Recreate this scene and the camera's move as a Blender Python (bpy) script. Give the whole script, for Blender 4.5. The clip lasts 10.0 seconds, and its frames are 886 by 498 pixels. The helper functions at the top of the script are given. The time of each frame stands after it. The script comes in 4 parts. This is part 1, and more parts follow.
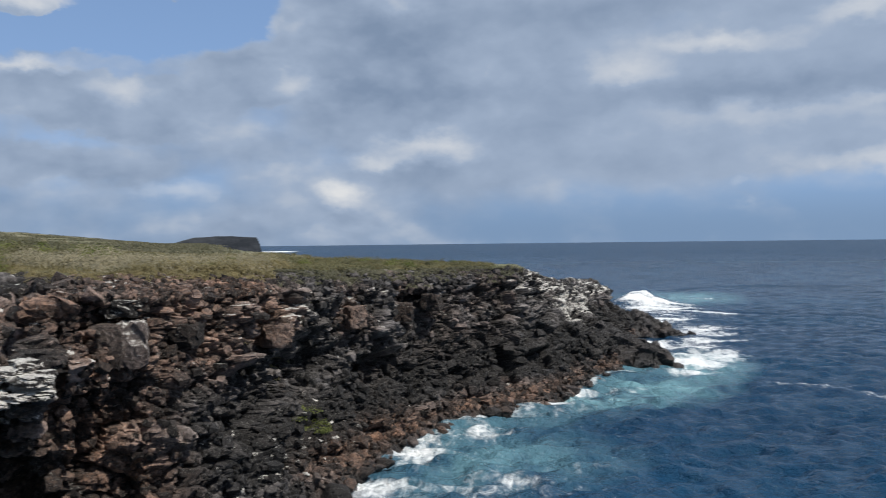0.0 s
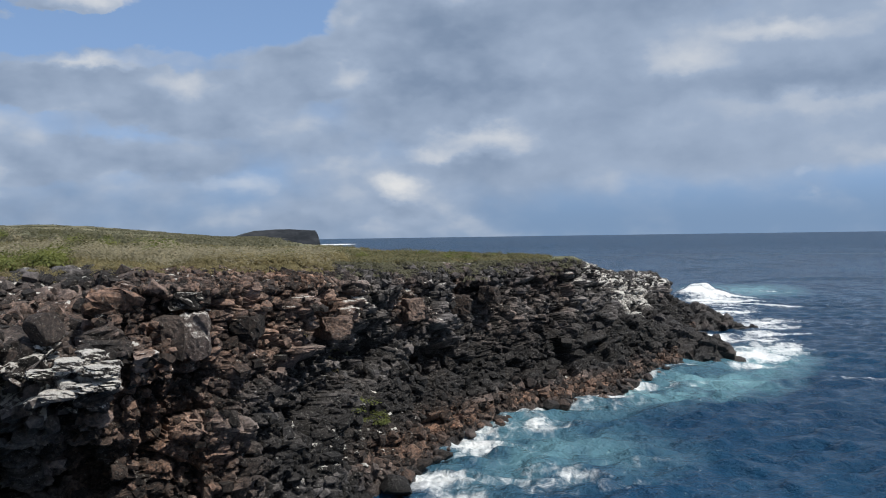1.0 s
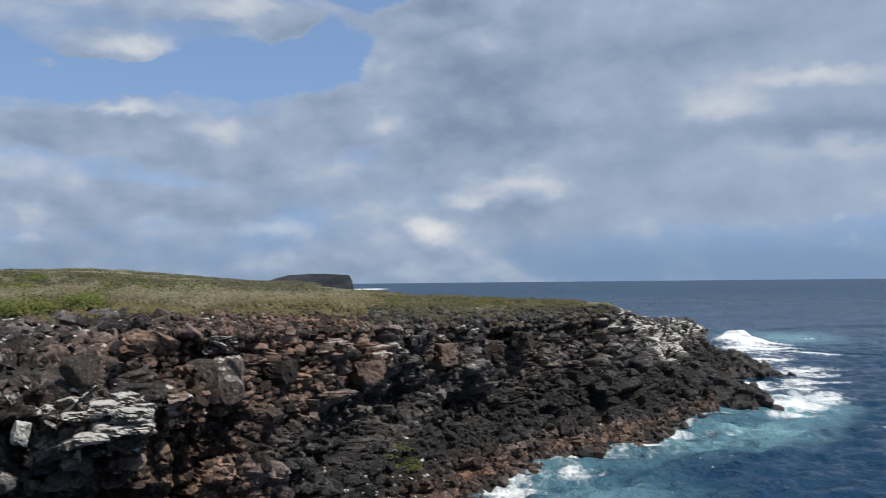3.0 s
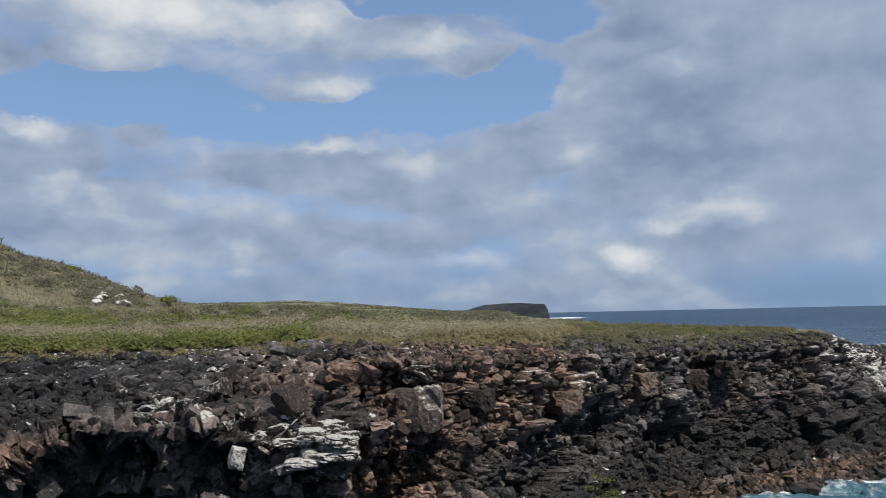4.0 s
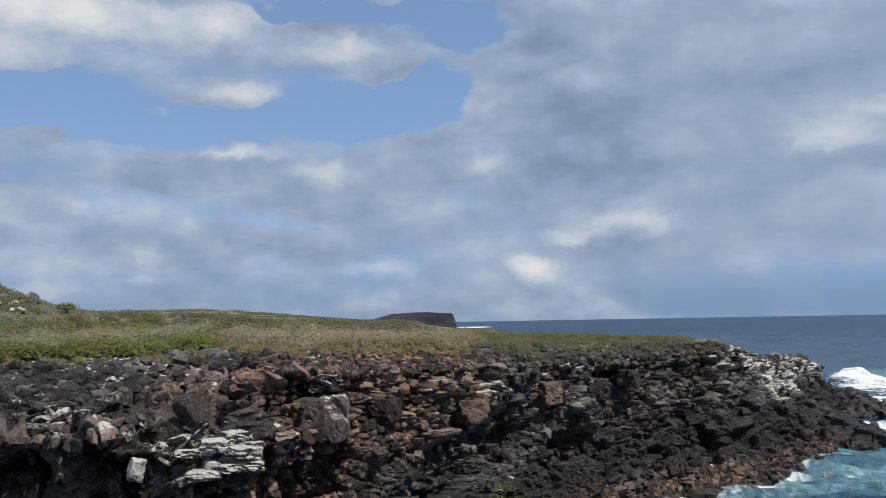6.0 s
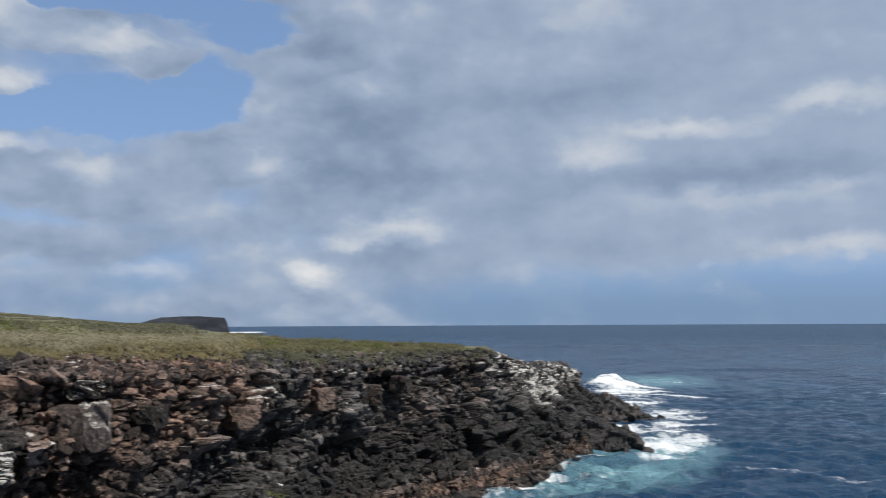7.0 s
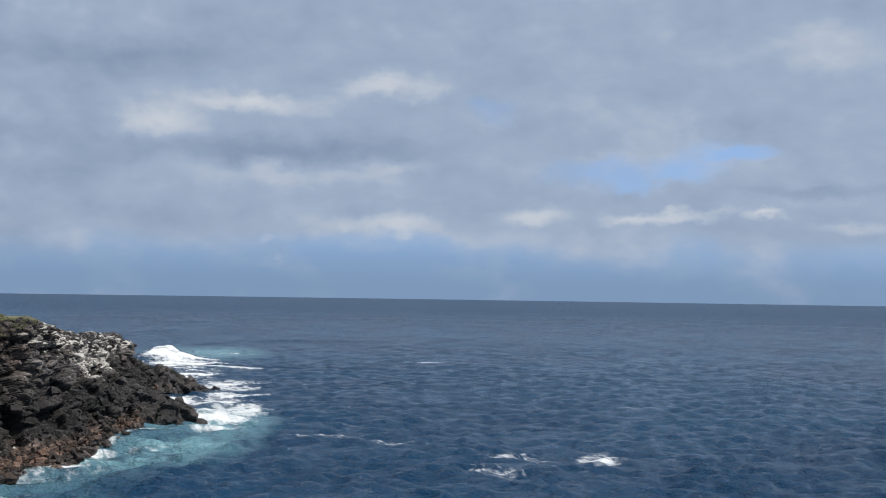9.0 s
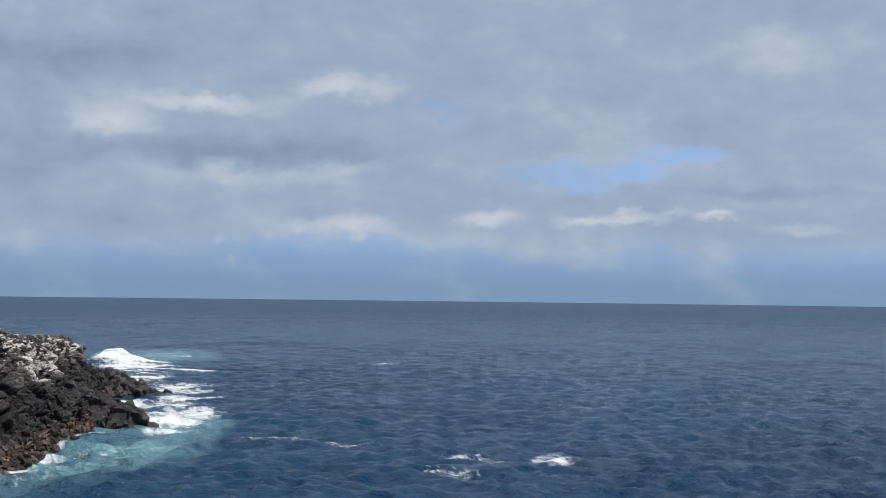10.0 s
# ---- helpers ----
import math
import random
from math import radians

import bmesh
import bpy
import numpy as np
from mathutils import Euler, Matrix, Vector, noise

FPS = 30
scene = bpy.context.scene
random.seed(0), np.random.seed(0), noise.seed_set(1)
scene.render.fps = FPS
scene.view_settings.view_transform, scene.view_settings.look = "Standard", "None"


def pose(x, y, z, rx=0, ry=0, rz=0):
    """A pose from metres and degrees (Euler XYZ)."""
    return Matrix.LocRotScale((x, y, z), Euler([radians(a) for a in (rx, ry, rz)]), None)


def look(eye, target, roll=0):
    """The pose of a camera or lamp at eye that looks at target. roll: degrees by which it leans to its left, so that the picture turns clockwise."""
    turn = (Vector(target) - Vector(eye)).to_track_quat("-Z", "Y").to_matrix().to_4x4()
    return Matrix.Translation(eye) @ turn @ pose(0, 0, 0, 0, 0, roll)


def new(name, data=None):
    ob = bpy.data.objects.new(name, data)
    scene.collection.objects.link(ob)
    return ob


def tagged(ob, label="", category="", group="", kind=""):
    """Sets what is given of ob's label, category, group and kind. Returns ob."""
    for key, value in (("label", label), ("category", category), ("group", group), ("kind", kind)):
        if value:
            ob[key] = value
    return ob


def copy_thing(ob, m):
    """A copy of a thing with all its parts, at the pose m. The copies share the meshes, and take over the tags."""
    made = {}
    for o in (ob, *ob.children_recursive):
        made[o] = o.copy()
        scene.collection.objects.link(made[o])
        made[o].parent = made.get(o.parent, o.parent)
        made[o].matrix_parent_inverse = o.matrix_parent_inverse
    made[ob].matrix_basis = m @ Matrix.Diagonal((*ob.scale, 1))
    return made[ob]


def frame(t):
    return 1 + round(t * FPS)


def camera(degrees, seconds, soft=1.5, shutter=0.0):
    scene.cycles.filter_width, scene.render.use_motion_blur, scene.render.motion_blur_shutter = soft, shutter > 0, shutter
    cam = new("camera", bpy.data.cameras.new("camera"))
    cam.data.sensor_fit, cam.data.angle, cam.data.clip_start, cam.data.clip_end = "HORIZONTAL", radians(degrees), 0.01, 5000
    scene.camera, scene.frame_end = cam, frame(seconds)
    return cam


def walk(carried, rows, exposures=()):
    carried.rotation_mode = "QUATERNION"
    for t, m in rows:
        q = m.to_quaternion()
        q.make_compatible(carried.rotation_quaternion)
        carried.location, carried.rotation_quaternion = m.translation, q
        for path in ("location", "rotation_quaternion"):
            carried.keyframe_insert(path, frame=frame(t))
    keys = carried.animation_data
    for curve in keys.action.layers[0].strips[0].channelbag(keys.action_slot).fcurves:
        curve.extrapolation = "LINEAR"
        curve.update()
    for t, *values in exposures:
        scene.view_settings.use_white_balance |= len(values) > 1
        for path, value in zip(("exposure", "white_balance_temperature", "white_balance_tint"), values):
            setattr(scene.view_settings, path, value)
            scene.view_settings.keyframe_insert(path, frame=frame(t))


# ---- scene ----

# ================= camera =================
# One lookout on the cliff top; rows of seconds, bearing (clockwise from +y), tilt, roll.
EYE = Vector((0.0, 0.0, 20.0))
PATH = [
    (0.0, -0.000, -0.515, -0.668), (0.5, -4.231, -0.687, -0.908), (1.0, -3.317, -0.907, -0.838),
    (1.5, -0.406, -1.135, -0.765), (2.0, 0.949, -0.795, -0.530), (2.2, 0.797, -0.383, -0.396),
    (3.3, -8.948, 2.477, -0.953), (3.5, -11.507, 2.898, -1.170), (4.0, -16.375, 3.568, -1.293),
    (4.5, -18.006, 3.787, -1.403), (5.0, -17.254, 3.809, -1.459), (5.2, -16.549, 3.818, -1.376),
    (6.3, -7.905, 4.038, -0.888), (6.5, -5.466, 4.079, -0.738), (7.0, 1.775, 4.171, -0.282),
    (7.5, 10.094, 4.187, 0.019), (8.0, 17.718, 3.875, 0.750), (8.5, 23.161, 3.306, 0.915),
    (9.0, 26.682, 2.672, 0.848), (9.5, 28.588, 2.599, 0.761), (10.0, 29.308, 2.775, 0.684),
]


def toward(bearing, tilt=0.0):
    b, e = radians(bearing), radians(tilt)
    return Vector((math.sin(b) * math.cos(e), math.cos(b) * math.cos(e), math.sin(e)))


cam = camera(48.06, 10.0, soft=1.0, shutter=0.25)
walk(cam, [(t, look(EYE, EYE + toward(b, e), roll)) for t, b, e, roll in PATH], exposures=[(0.0, 0.0), (10.0, 0.0)])

# ================= node helpers =================


class Nodes:
    """Short-hand for building a node tree."""

    def __init__(self, tree):
        self.tree = tree
        tree.nodes.clear()

    def add(self, kind, inputs=()):
        n = self.tree.nodes.new(kind)
        for key, value in dict(inputs).items():
            self.put(n.inputs[key], value)
        return n

    def put(self, socket, value):
        if isinstance(value, bpy.types.NodeSocket):
            self.tree.links.new(value, socket)
        elif isinstance(value, bpy.types.Node):
            self.tree.links.new(value.outputs[0], socket)
        else:
            socket.default_value = value

    def math(self, op, a, b=0.0, c=0.0, clamp=False):
        n = self.add("ShaderNodeMath", {0: a, 1: b, 2: c})
        n.operation, n.use_clamp = op, clamp
        return n.outputs[0]

    def vmath(self, op, a, b=(0, 0, 0)):
        n = self.add("ShaderNodeVectorMath", {0: a, 1: b})
        n.operation = op
        return n.outputs[1 if op in ("LENGTH", "DISTANCE", "DOT_PRODUCT") else 0]

    def noise(self, vec, scale, detail=4.0, rough=0.55, out=0, distortion=0.0):
        n = self.add("ShaderNodeTexNoise", {"Vector": vec, "Scale": scale, "Detail": detail, "Roughness": rough, "Distortion": distortion})
        return n.outputs[out]

    def ramp(self, value, lo, hi, a=0.0, b=1.0, smooth=True):
        n = self.add("ShaderNodeMapRange", {0: value, 1: lo, 2: hi, 3: a, 4: b})
        n.interpolation_type = "SMOOTHSTEP" if smooth else "LINEAR"
        return n.outputs[0]

    def mix(self, fac, a, b):
        n = self.add("ShaderNodeMix")
        n.data_type = "RGBA"
        for sock, v in ((n.inputs[0], fac), (n.inputs[6], a), (n.inputs[7], b)):
            self.put(sock, v)
        return n.outputs[2]


def rgb(r, g, b):
    return (r, g, b, 1.0)


# ================= light: sky with clouds, one sun =================
SUN_BEARING, SUN_HEIGHT = 122.0, 57.0
world = bpy.data.worlds.new("sky")
scene.world = world
world.use_nodes = True
W = Nodes(world.node_tree)
way = W.add("ShaderNodeTexCoord").outputs["Generated"]
sep = W.add("ShaderNodeSeparateXYZ", {0: way})
bearing = W.math("MULTIPLY", W.math("ARCTAN2", sep.outputs[0], sep.outputs[1]), 57.29578)
height = W.math("MULTIPLY", W.math("ARCSINE", sep.outputs[2]), 57.29578)
flat = W.add("ShaderNodeCombineXYZ", {0: bearing, 1: height})
stretched = W.vmath("MULTIPLY", flat, (0.62, 1.0, 1.0))
n1 = W.vmath("SUBTRACT", W.noise(stretched, 0.16, 3.0, 0.5, out=1), (0.5, 0.5, 0.5))
n2 = W.vmath("SUBTRACT", W.noise(stretched, 0.5, 5.0, 0.6, out=1), (0.5, 0.5, 0.5))
warped = W.vmath("ADD", W.vmath("ADD", flat, W.vmath("MULTIPLY", n1, (2.2, 1.0, 0))), W.vmath("MULTIPLY", n2, (3.2, 2.4, 0)))


def cloud(field, b, h, rb, rh, amount, core=0.35):
    """Adds a soft-edged cloud (or gap) at that bearing and height, in degrees, to a field."""
    away = W.vmath("LENGTH", W.vmath("MULTIPLY", W.vmath("SUBTRACT", warped, (b, h, 0)), (1 / rb, 1 / rh, 0)))
    return W.math("ADD", field, W.ramp(away, 1.0, core, 0.0, amount))


# blue gaps, cloud banks, sunlit heads over land and sea, grey bellies: bearing, height, half width, half height, amount
GAPS = (
    (-34.9, 12.3, 10.3, 1.9, -1.0), (-25.2, 11.2, 9.7, 1.6, -1.0), (-17.3, 11.6, 5.5, 2.0, -0.9), (-12.0, 13.0, 3.9, 2.3, -0.8), (-14.5, 17.5, 10.7, 0.9, -0.7), (-9.3, 16.3, 3.5, 1.3, -0.5),
    (-40.5, 11.7, 5.1, 1.1, -0.6), (-14.3, 12.1, 5.4, 1.9, -0.5), (36.3, 7.1, 8.5, 1.5, -0.31), (43.6, 8.2, 3.5, 0.8, -0.29), (30.7, 10.6, 5.2, 1.0, -0.2), (39.6, 7.6, 7.7, 1.9, -0.18),
    (23.3, 2.7, 10.7, 1.5, -0.25),
)
BANKS = (
    (-32.4, 16.8, 9.5, 1.7, 1.5), (-35.5, 14.5, 3.7, 1.3, 1.2), (-25.1, 16.5, 4.9, 1.7, 1.5), (-19.8, 15.6, 4.9, 1.4, 1.4), (-14.6, 14.7, 3.3, 1.2, 1.3), (-23.5, 12.8, 2.9, 1.0, 1.3),
    (-26.8, 11.8, 1.9, 0.6, 1.0), (-41.9, 13.5, 4.2, 1.6, 0.7), (-33.1, 10.6, 2.0, 1.0, 0.55), (-39.9, 8.9, 5.4, 1.9, 1.3), (-39.3, 6.5, 10.0, 2.1, 0.9), (-23.9, 8.1, 8.4, 1.5, 0.9),
    (-17.4, 7.4, 6.5, 2.0, 0.9), (-10.8, 9.1, 4.2, 1.8, 1.1), (-5.6, 11.4, 3.8, 2.5, 1.1), (1.7, 11.7, 8.6, 4.9, 1.0), (-4.5, 15.3, 5.4, 1.0, 0.45), (-27.2, 4.3, 16.1, 1.6, 0.4),
)
LIT = (
    (-32.4, 16.8, 8.2, 1.4, 0.34), (-23.8, 16.5, 4.2, 1.5, 0.36), (-17.2, 15.4, 4.9, 1.1, 0.36), (-35.5, 14.4, 2.8, 1.1, 0.25), (-23.2, 12.9, 2.6, 0.7, 0.3), (-39.3, 10.0, 2.4, 0.9, 0.4),
    (-36.7, 7.2, 3.4, 0.9, 0.28), (-30.9, 6.9, 1.9, 0.9, 0.26), (-22.6, 9.4, 3.2, 0.5, 0.34), (-18.0, 8.4, 2.0, 0.7, 0.2), (-8.9, 8.7, 2.3, 1.4, 0.28), (-3.2, 13.2, 2.2, 0.9, 0.24),
    (-1.2, 5.4, 3.1, 1.1, 0.42), (-3.7, 4.5, 2.2, 0.6, 0.28), (-5.6, 2.6, 1.3, 0.8, 0.27), (-14.9, 3.0, 2.6, 0.6, 0.26), (-27.8, 4.0, 1.6, 0.6, 0.16), (-28.2, 2.4, 1.9, 0.4, 0.16),
)
LIT_SEA = (
    (10.1, 17.3, 3.6, 1.5, 0.25), (10.3, 9.4, 2.9, 1.0, 0.3), (15.5, 10.7, 6.2, 0.7, 0.28), (23.1, 11.7, 3.6, 0.7, 0.2), (18.2, 6.7, 6.5, 0.6, 0.1), (47.8, 13.6, 6.2, 1.5, 0.12),
    (23.8, 11.9, 2.9, 1.0, 0.14), (23.9, 7.3, 2.3, 0.5, 0.16), (16.0, 6.2, 3.5, 0.5, 0.08), (23.3, 4.2, 4.2, 0.6, 0.2), (31.8, 4.5, 2.3, 0.7, 0.3), (39.5, 4.6, 4.5, 0.4, 0.3),
    (44.8, 4.3, 1.3, 0.3, 0.32), (17.2, 1.6, 0.8, 0.4, 0.26), (23.6, 2.1, 0.7, 0.5, 0.24), (16.7, 2.9, 0.6, 0.4, 0.16), (49.5, 3.9, 2.4, 0.4, 0.18),
)
SHADED = (
    (-1.4, 8.3, 5.0, 1.4, -0.2), (-5.1, 8.8, 2.9, 1.3, -0.16), (-15.8, 7.3, 2.6, 1.6, -0.14), (-11.6, 5.3, 5.2, 0.7, -0.2), (-33.4, 8.4, 1.9, 0.8, -0.16), (-38.7, 8.3, 4.6, 0.7, -0.12),
    (-39.9, 4.7, 4.2, 0.8, -0.14), (-20.1, 3.9, 2.9, 1.0, -0.12), (-3.2, 1.4, 4.7, 0.5, -0.2), (18.2, 8.3, 9.1, 1.2, -0.26), (10.2, 13.1, 4.5, 1.3, -0.14), (0.5, 12.5, 5.3, 1.9, -0.14),
    (14.7, 7.7, 8.2, 0.9, -0.2), (9.2, 12.7, 5.2, 1.2, -0.12), (-4.2, 12.2, 3.3, 2.0, -0.14), (48.1, 5.8, 5.2, 0.4, -0.2),
)
puffs = W.noise(stretched, 0.30, 4.0, 0.48)
fine = W.noise(W.vmath("ADD", stretched, W.vmath("MULTIPLY", n2, (1.2, 1.2, 0))), 1.1, 4.0, 0.5)
# the same field a little nearer the sun: the difference lights the heads and shades the bellies
above = W.noise(W.vmath("ADD", stretched, (0.42, 0.85, 0.0)), 0.30, 4.0, 0.48)
relief = W.math("SUBTRACT", puffs, above)
masses = W.math("SUBTRACT", W.noise(stretched, 0.11, 2.0, 0.4), W.noise(W.vmath("ADD", stretched, (1.2, 2.4, 0.0)), 0.11, 2.0, 0.4))
heads = W.add("ShaderNodeTexVoronoi", {"Vector": W.vmath("ADD", stretched, W.vmath("MULTIPLY", n2, (1.6, 1.6, 0))), "Scale": 0.42, "Detail": 2.0})
heads.feature = "SMOOTH_F1"
heads.inputs["Smoothness"].default_value = 0.6
# how much cloud: a sheet over the sea, broken sky over the land
sheet = W.ramp(bearing, -17.0, 1.0, 0.62, 0.95)
cover = W.math("ADD", W.math("MULTIPLY", W.math("SUBTRACT", puffs, 0.5), 0.9), sheet)
for spec in GAPS + BANKS:
    cover = cloud(cover, *spec)
# low haze above the horizon hides the clouds' feet
cover = W.math("SUBTRACT", cover, W.math("MULTIPLY", W.ramp(height, 4.8, 0.7, 0.0, 0.62), W.ramp(bearing, -10.0, 7.0, 0.05, 1.0)))
mask = W.math("MULTIPLY", W.ramp(cover, 0.30, 0.82), 0.96)
haze = W.ramp(height, 6.0, 0.2, 0.0, 0.95)
# how bright the cloud is: sunlit heads, grey bellies
glow = W.math("ADD", W.math("MULTIPLY", W.math("SUBTRACT", fine, 0.5), 0.18), 0.425)
glow = W.math("ADD", glow, W.math("MULTIPLY", relief, W.ramp(bearing, -9.0, 11.0, 0.95, 0.4)))
glow = W.math("ADD", glow, W.math("MULTIPLY", masses, W.ramp(bearing, -9.0, 11.0, 0.7, 0.25)))
glow = W.math("ADD", glow, W.math("MULTIPLY", W.math("SUBTRACT", 0.42, heads.outputs["Distance"]), W.ramp(bearing, -6.0, 14.0, 0.34, 0.14)))
# thin edges let the light through
glow = W.math("ADD", glow, W.ramp(cover, 1.15, 0.45, 0.0, 0.11))
for b_, h_, rb_, rh_, k_ in LIT + LIT_SEA + SHADED:
    glow = cloud(glow, b_, h_, rb_ * 1.35, rh_ * 1.35, k_ * (1.35 if k_ > 0 and b_ < 8 else 1.15 if k_ > 0 else 0.85), 0.0)
tone = W.add("ShaderNodeValToRGB", {0: glow})
tone.color_ramp.elements[0].position, tone.color_ramp.elements[0].color = 0.0, rgb(0.21, 0.28, 0.40)
tone.color_ramp.elements[1].position, tone.color_ramp.elements[1].color = 1.0, rgb(0.74, 0.75, 0.76)
mid = tone.color_ramp.elements.new(0.42)
mid.color = rgb(0.342, 0.423, 0.556)
sky = W.add("ShaderNodeTexSky", {0: W.vmath("NORMALIZE", W.vmath("ADD", way, (0.0, 0.0, 0.26)))})
sky.sky_type, sky.sun_disc = "NISHITA", False
sky.sun_elevation, sky.sun_rotation = radians(SUN_HEIGHT), radians(SUN_BEARING)
sky.air_density, sky.dust_density, sky.ozone_density = 1.0, 0.1, 0.9
clear = W.add("ShaderNodeBackground", {0: sky, 1: 0.175})
bank = W.add("ShaderNodeBackground", {0: tone.outputs[0], 1: 1.0})
veil = W.add("ShaderNodeBackground", {0: rgb(0.195, 0.297, 0.46), 1: 1.0})
blue = W.add("ShaderNodeMixShader", {0: haze, 1: clear, 2: veil})
both = W.add("ShaderNodeMixShader", {0: mask, 1: blue, 2: bank})
W.add("ShaderNodeOutputWorld", {0: both})

lamp = bpy.data.lights.new("sun", "SUN")
lamp.energy, lamp.angle, lamp.color = 4.6, radians(0.53), (1.0, 0.95, 0.87)
sun = new("sun", lamp)
sun.matrix_world = look(toward(SUN_BEARING, SUN_HEIGHT) * 300, (0, 0, 0))

# ================= numeric noise =================


def hashed(ix, iy, iz, seed):
    h = (ix.astype(np.int64) * 73856093) ^ (iy.astype(np.int64) * 19349663) ^ (iz.astype(np.int64) * 83492791) ^ (seed * 2654435761)
    h = (h & 0xFFFFFFFF).astype(np.uint64)
    h = ((h ^ (h >> np.uint64(16))) * np.uint64(0x45D9F3B)) & np.uint64(0xFFFFFFFF)
    h = ((h ^ (h >> np.uint64(16))) * np.uint64(0x45D9F3B)) & np.uint64(0xFFFFFFFF)
    return ((h ^ (h >> np.uint64(16))) & np.uint64(0xFFFFFF)).astype(np.float64) / 0xFFFFFF


def vnoise(p, seed=0):
    """Smooth noise, 0 to 1, at the rows of p."""
    f = np.floor(p)
    i, w = f.astype(np.int64), p - f
    w = w * w * (3 - 2 * w)
    out = 0.0
    for dx in (0, 1):
        for dy in (0, 1):
            for dz in (0, 1):
                k = (w[:, 0] if dx else 1 - w[:, 0]) * (w[:, 1] if dy else 1 - w[:, 1]) * (w[:, 2] if dz else 1 - w[:, 2])
                out = out + k * hashed(i[:, 0] + dx, i[:, 1] + dy, i[:, 2] + dz, seed)
    return out


def fbm(p, octaves=4, seed=0):
    out, amp, total = 0.0, 1.0, 0.0
    for o in range(octaves):
        out, total = out + amp * vnoise(p * 2.0**o + o * 17.3, seed + o), total + amp
        amp *= 0.5
    return out / total


def blocks(p, seed=0):
    """Broken rock: for each row of p the height of its block (0 to 1, each with a tilted face), the block's own random number and how near a joint is."""
    f = np.floor(p - 0.5).astype(np.int64)
    n = len(p)
    best, second = np.full(n, 9.0), np.full(n, 9.0)
    pick, lean = np.zeros(n), np.zeros(n)
    for dx in (0, 1):
        for dy in (0, 1):
            for dz in (0, 1):
                c = f + (dx, dy, dz)
                cx, cy, cz = c[:, 0], c[:, 1], c[:, 2]
                q = np.stack([hashed(cx, cy, cz, seed + k) for k in (1, 2, 3)], 1)
                d = p - (c + q)
                dist = np.abs(d).max(1) * 0.55 + np.sqrt((d * d).sum(1)) * 0.45
                r = hashed(cx, cy, cz, seed + 4)
                t = (d * (np.stack([q[:, 1], q[:, 2], q[:, 0]], 1) - 0.5)).sum(1)
                near = dist < best
                second = np.where(near, best, np.minimum(second, dist))
                pick, lean, best = np.where(near, r, pick), np.where(near, t, lean), np.where(near, dist, best)
    return pick + lean * 0.9, pick, second - best


# ================= materials =================


def material(name):
    m = bpy.data.materials.new(name)
    m.use_nodes = True
    n = Nodes(m.node_tree)
    bsdf = n.add("ShaderNodeBsdfPrincipled")
    n.add("ShaderNodeOutputMaterial", {0: bsdf})
    return m, n, bsdf


def attribute(n, name):
    a = n.add("ShaderNodeAttribute")
    a.attribute_name = name
    return a


def bump(n, bsdf, value, strength, distance):
    b = n.add("ShaderNodeBump", {"Strength": strength, "Distance": distance, "Height": value})
    n.put(bsdf.inputs["Normal"], b.outputs[0])


